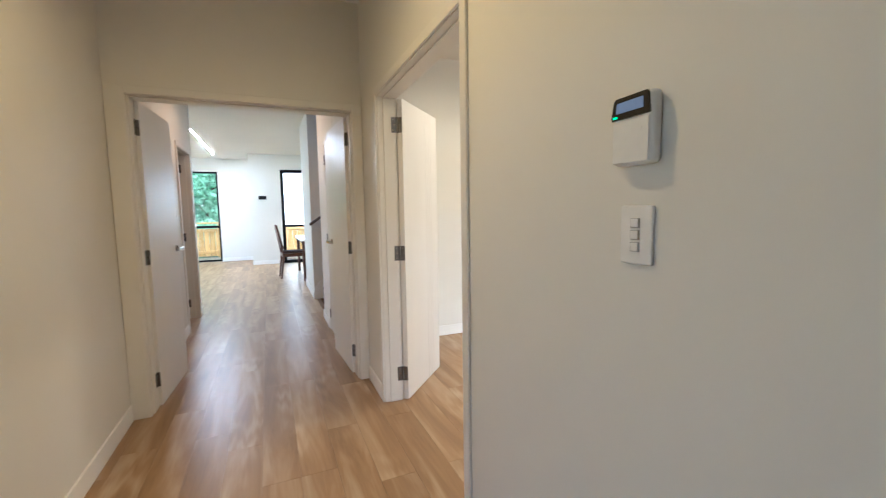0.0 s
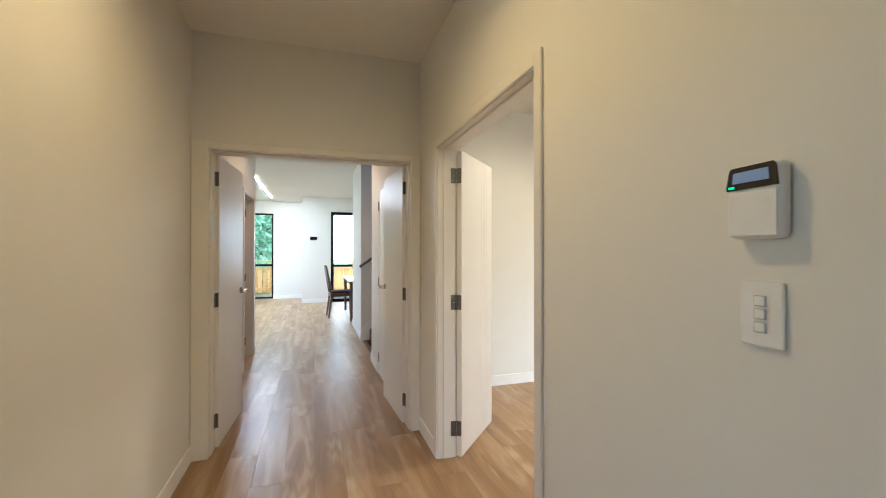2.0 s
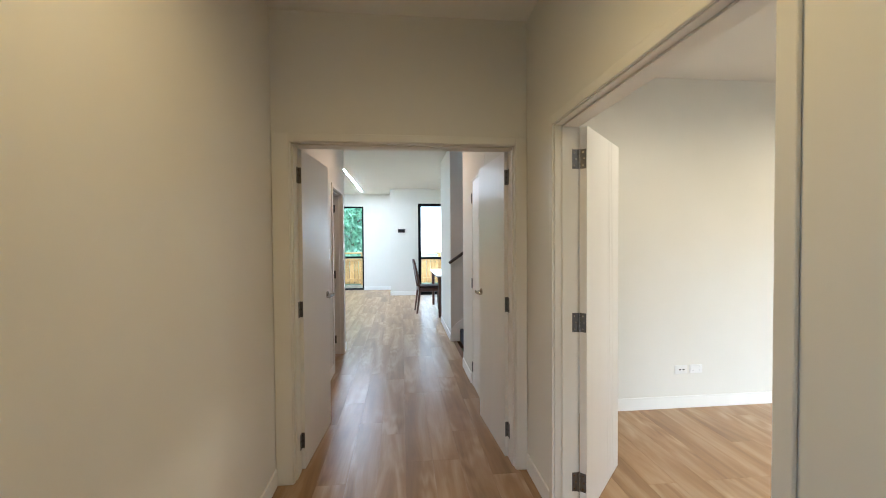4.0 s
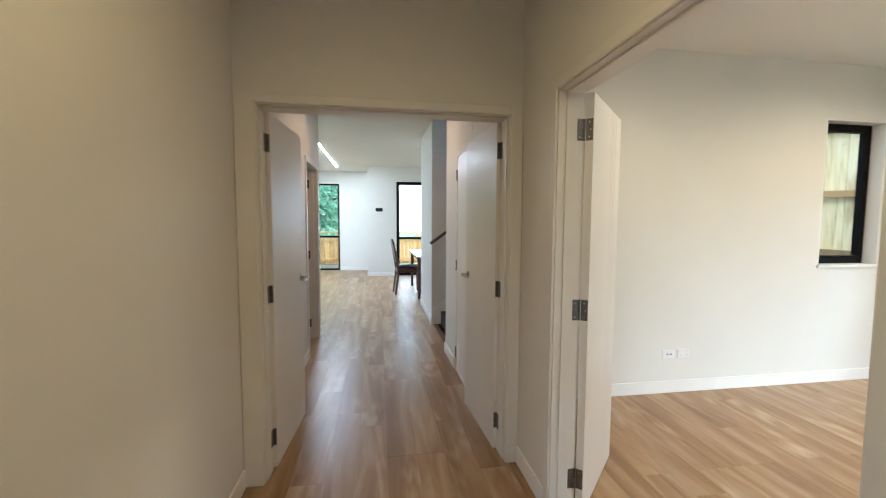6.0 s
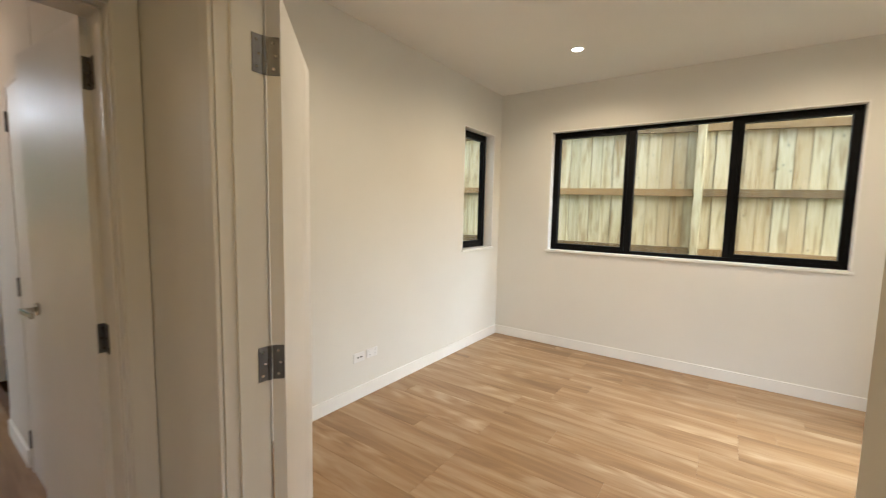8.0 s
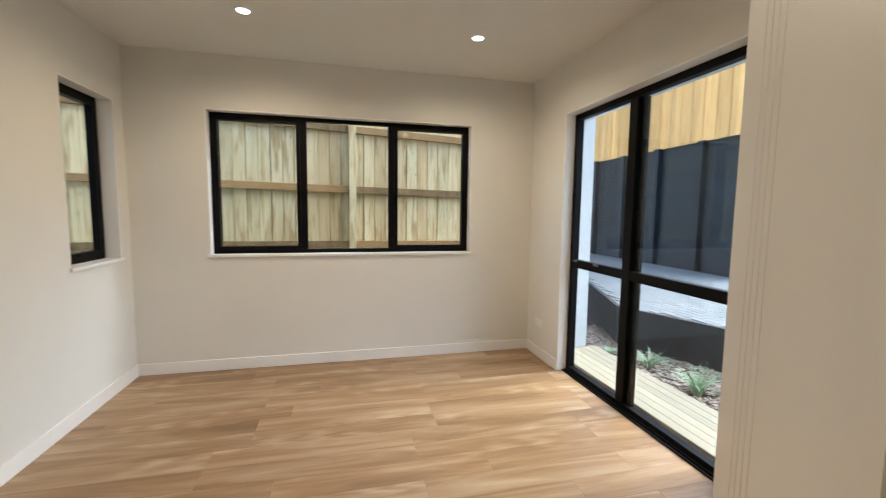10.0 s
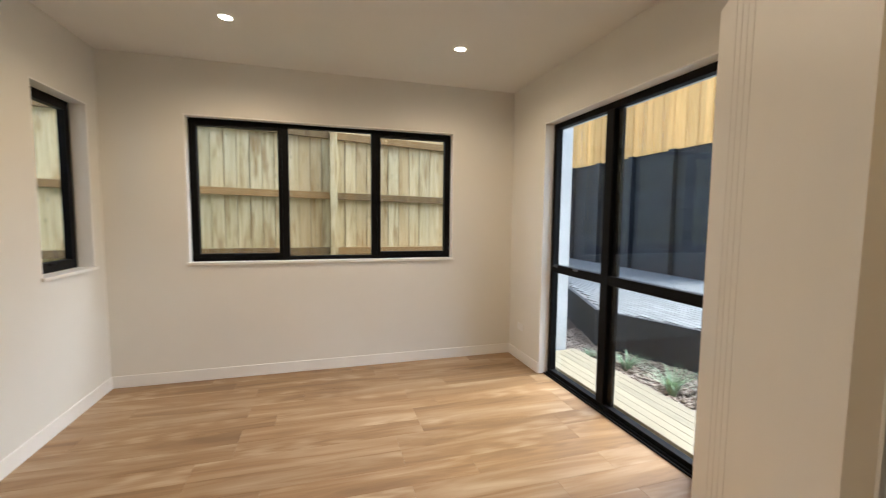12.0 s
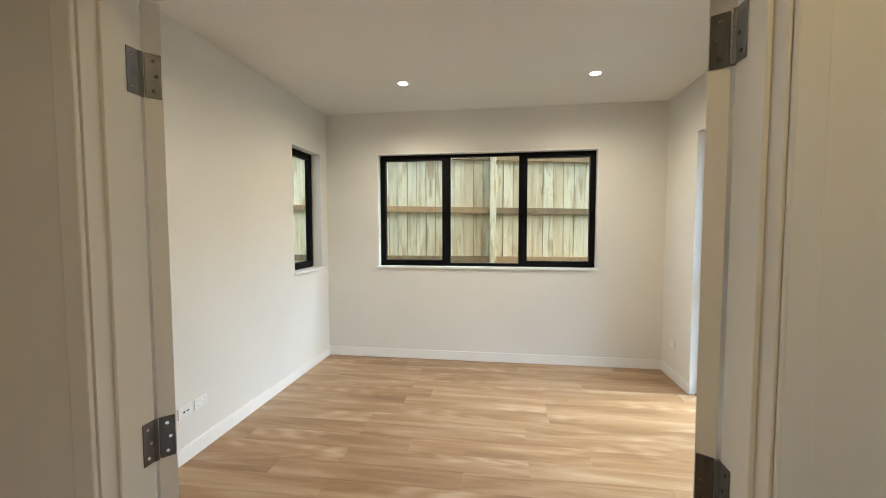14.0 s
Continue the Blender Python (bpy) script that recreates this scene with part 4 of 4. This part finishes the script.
for k in range(4):
    bm = bmesh.new()
    box(bm, -0.0765, 0.0765, 0, 0.019, 2.985, 4.35, bevel=0.002, seg=1)
    shapes.append(mesh_of("paling", bm, NEWPINE))
for k in range(66):
    piece("paling", rng.choice(shapes), upper, (6.3 + k * 0.147, -5.05 + (0.02 if k % 2 else 0.0), 0), (0, 0, rng.uniform(-0.04, 0.04)))
part("rail", boxes((6.2, 16.0, -5.13, -5.055, 3.4, 3.48), (6.2, 16.0, -5.13, -5.055, 4.1, 4.18)), NEWPINE, upper)

# ---- rear deck, balustrade and trees ----
rdeck = thing("rear_deck", "pale timber rear deck behind the living room", "deck", kind="structure")
bm = bmesh.new()
box(bm, -5.2, 5.2, -0.068, 0.068, -0.03, 0.0, bevel=0.003, seg=1)
board = mesh_of("deck_board", bm, DECK)
for k in range(20):
    yy = 11.72 + k * 0.142
    if yy < 12.95:
        continue
    piece("deck_board", board, rdeck, (-0.1, yy, -0.03))
bm = bmesh.new()
box(bm, -2.5, 2.5, -0.068, 0.068, -0.03, 0.0, bevel=0.003, seg=1)
short = mesh_of("deck_board", bm, DECK)
for k in range(8):
    piece("deck_board", short, rdeck, (2.32, 11.72 + k * 0.142, -0.03))
part("joist", boxes((-5.2, 5.0, 12.95, 14.4, -0.3, -0.065)), RAILP, rdeck)
bal = thing("balustrade", "golden pine balustrade with palings round the deck", "balustrade")
bm = bmesh.new()
box(bm, -0.068, 0.068, 0, 0.02, 0.02, 0.86, bevel=0.002, seg=1)
bp_ = mesh_of("paling", bm, NEWPINE)
for k in range(68):
    piece("paling", bp_, bal, (-5.2 + k * 0.152, 14.45, 0))
part("top_rail", boxes((-5.3, 5.3, 14.39, 14.53, 1.03, 1.075), bevel=0.004), NEWPINE, bal)
part("rail", boxes((-5.3, 5.3, 14.4, 14.449, 0.78, 0.87), bevel=0.003), NEWPINE, bal)
part("rail", boxes((-5.3, 5.3, 14.4, 14.449, 0.1, 0.19), bevel=0.003), NEWPINE, bal)
for k in range(9):
    part("post", boxes((-5.3 + k * 1.3, -5.21 + k * 1.3, 14.4, 14.49, -0.3, 1.029), bevel=0.004), NEWPINE, bal)


def tree(x, y, h, r, seed):
    """A tapered trunk with limbs and a crown of small leaves in uneven clumps."""
    g = random.Random(seed)
    root = thing("tree", "leafy green tree beyond the rear balustrade", "tree", pose(x, y, -0.32), "garden trees")
    bm = bmesh.new()
    p = Vector((0, 0, 0))
    tips = []
    for k in range(5):
        q = p + Vector((g.uniform(-0.15, 0.15), g.uniform(-0.15, 0.15), h * 0.16))
        rod(bm, p, q, 0.16 - k * 0.025, 0.135 - k * 0.025, 10, False)
        p = q
        for j in range(3):
            a = g.uniform(0, 6.28)
            e = p + Vector((math.cos(a) * r * 0.6, math.sin(a) * r * 0.6, g.uniform(0.0, 0.9)))
            rod(bm, p, e, 0.05, 0.015, 6, False)
            tips.append(e)
    part("trunk", bm, BARK, root, smooth=True)
    verts, faces = [], []
    centres = [(t + Vector((g.uniform(-0.5, 0.5), g.uniform(-0.5, 0.5), g.uniform(-0.6, 0.5))), g.uniform(0.35, 0.8)) for t in tips for _ in range(4)]
    for c, cr in centres:
        for _ in range(90):
            d = Vector((g.gauss(0, 1), g.gauss(0, 1), g.gauss(0, 0.8))) * cr * 0.5
            m = Matrix.Translation(c + d) @ Euler((g.uniform(-1.2, 1.2), g.uniform(-1.2, 1.2), g.uniform(0, 6.28))).to_matrix().to_4x4()
            s = g.uniform(0.08, 0.16)
            n = len(verts)
            verts += [tuple(m @ Vector(v)) for v in ((-s, 0, 0), (0, -s * 0.45, 0.01), (s, 0, -0.01), (0, s * 0.45, 0.01))]
            faces.append((n, n + 1, n + 2, n + 3))
    me = bpy.data.meshes.new("crown")
    me.from_pydata(verts, [], faces)
    me.materials.append(LEAF)
    new("crown", me).parent = root


for k, (x, y, h, r) in enumerate(((-2.2, 18.2, 5.2, 1.7), (-4.2, 18.8, 5.6, 1.8), (-6.2, 18.0, 5.0, 1.7), (-3.2, 20.6, 6.4, 2.0), (-5.4, 21.0, 6.2, 2.0), (-1.6, 21.2, 4.6, 1.6))):
    tree(x, y, h, r, 20 + k)

# ---- bright haze beyond the garden ----
haze = thing("backdrop", "pale bright overcast sky beyond the garden", "sky", kind="structure")
part("sky_sheet", boxes((-70, 70, 62.0, 62.2, -0.5, 40)), glow("bright_haze", (0.9, 0.95, 1.0), 0.3), haze)


# ---- floor planks ----
floor = thing("floor", "oak-look vinyl plank floor throughout", "floor", kind="structure")
part("underlay", boxes((XL, XR, -1.58, 6.5, -0.12, -0.004), (XR, 4.62, RY0 - 0.1, RY1, -0.12, -0.004), (-4.7, XL, 4.4, 12.85, -0.12, -0.004), (XL, XR, 6.5, 12.85, -0.12, -0.004), (XR, 3.4, 6.5, 11.55, -0.12, -0.004)), JOINT, floor)
PW, PL = 0.18, 1.22
planks = {}


def plank_mesh(w, l):
    key = (round(w, 3), round(l, 3))
    if key not in planks:
        bm = bmesh.new()
        box(bm, -w / 2 + 0.0004, w / 2 - 0.0004, -l / 2 + 0.0004, l / 2 - 0.0004, -0.004, 0.0, bevel=0.0006, seg=1)
        planks[key] = mesh_of("plank", bm, FLOOR)
    return planks[key]


verts, faces = [], []
rng = random.Random(2)
x = -4.7
while x < 4.5:
    start = -1.58 - rng.choice((0.0, 0.41, 0.82, 0.2, 0.61, 1.0))
    while start < 12.82:
        y0, y1 = max(start, RY0 - 0.06 if x > XR else -1.58), min(start + PL, 11.52 if x > -0.3 else 12.82)
        start += PL
        if y1 - y0 < 0.02:
            continue
        near = -0.95 < x + PW / 2 < 4.7 and y0 < 6.4 and (x < 3.4 or y0 < 3.9)
        xc = x + PW / 2
        if xc < XL - 0.1:
            y0 = max(y0, 4.4 if xc > -2.0 else 6.2)
        elif xc > XC + 0.05:
            y0 = max(y0, RY0 - 0.06 if y1 < 4.0 or y0 < RY1 else 6.6)
            if y0 < RY1:
                y1 = min(y1, RY1)
        seen = y1 - y0 > 0.02 and (xc < 3.38 or y1 <= RY1 + 0.01) and not (XC + 0.05 < xc and RY1 < y1 and y0 < 6.5)
        if not seen:
            continue
        if near:
            piece("plank", plank_mesh(PW, y1 - y0), floor, (x + PW / 2, (y0 + y1) / 2, 0))
        else:
            n = len(verts)
            verts += [(a, b, c) for a in (x + 0.0006, x + PW - 0.0006) for b in (y0 + 0.0006, y1 - 0.0006) for c in (-0.004, 0.0)]
            faces += [[n + q for q in f] for f in ((0, 1, 3, 2), (4, 6, 7, 5), (0, 4, 5, 1), (2, 3, 7, 6), (1, 5, 7, 3))]
    x += PW
stuff("living_planks", verts, faces, FLOORJ, "oak-look vinyl planks of the living room floor", "floor planks")
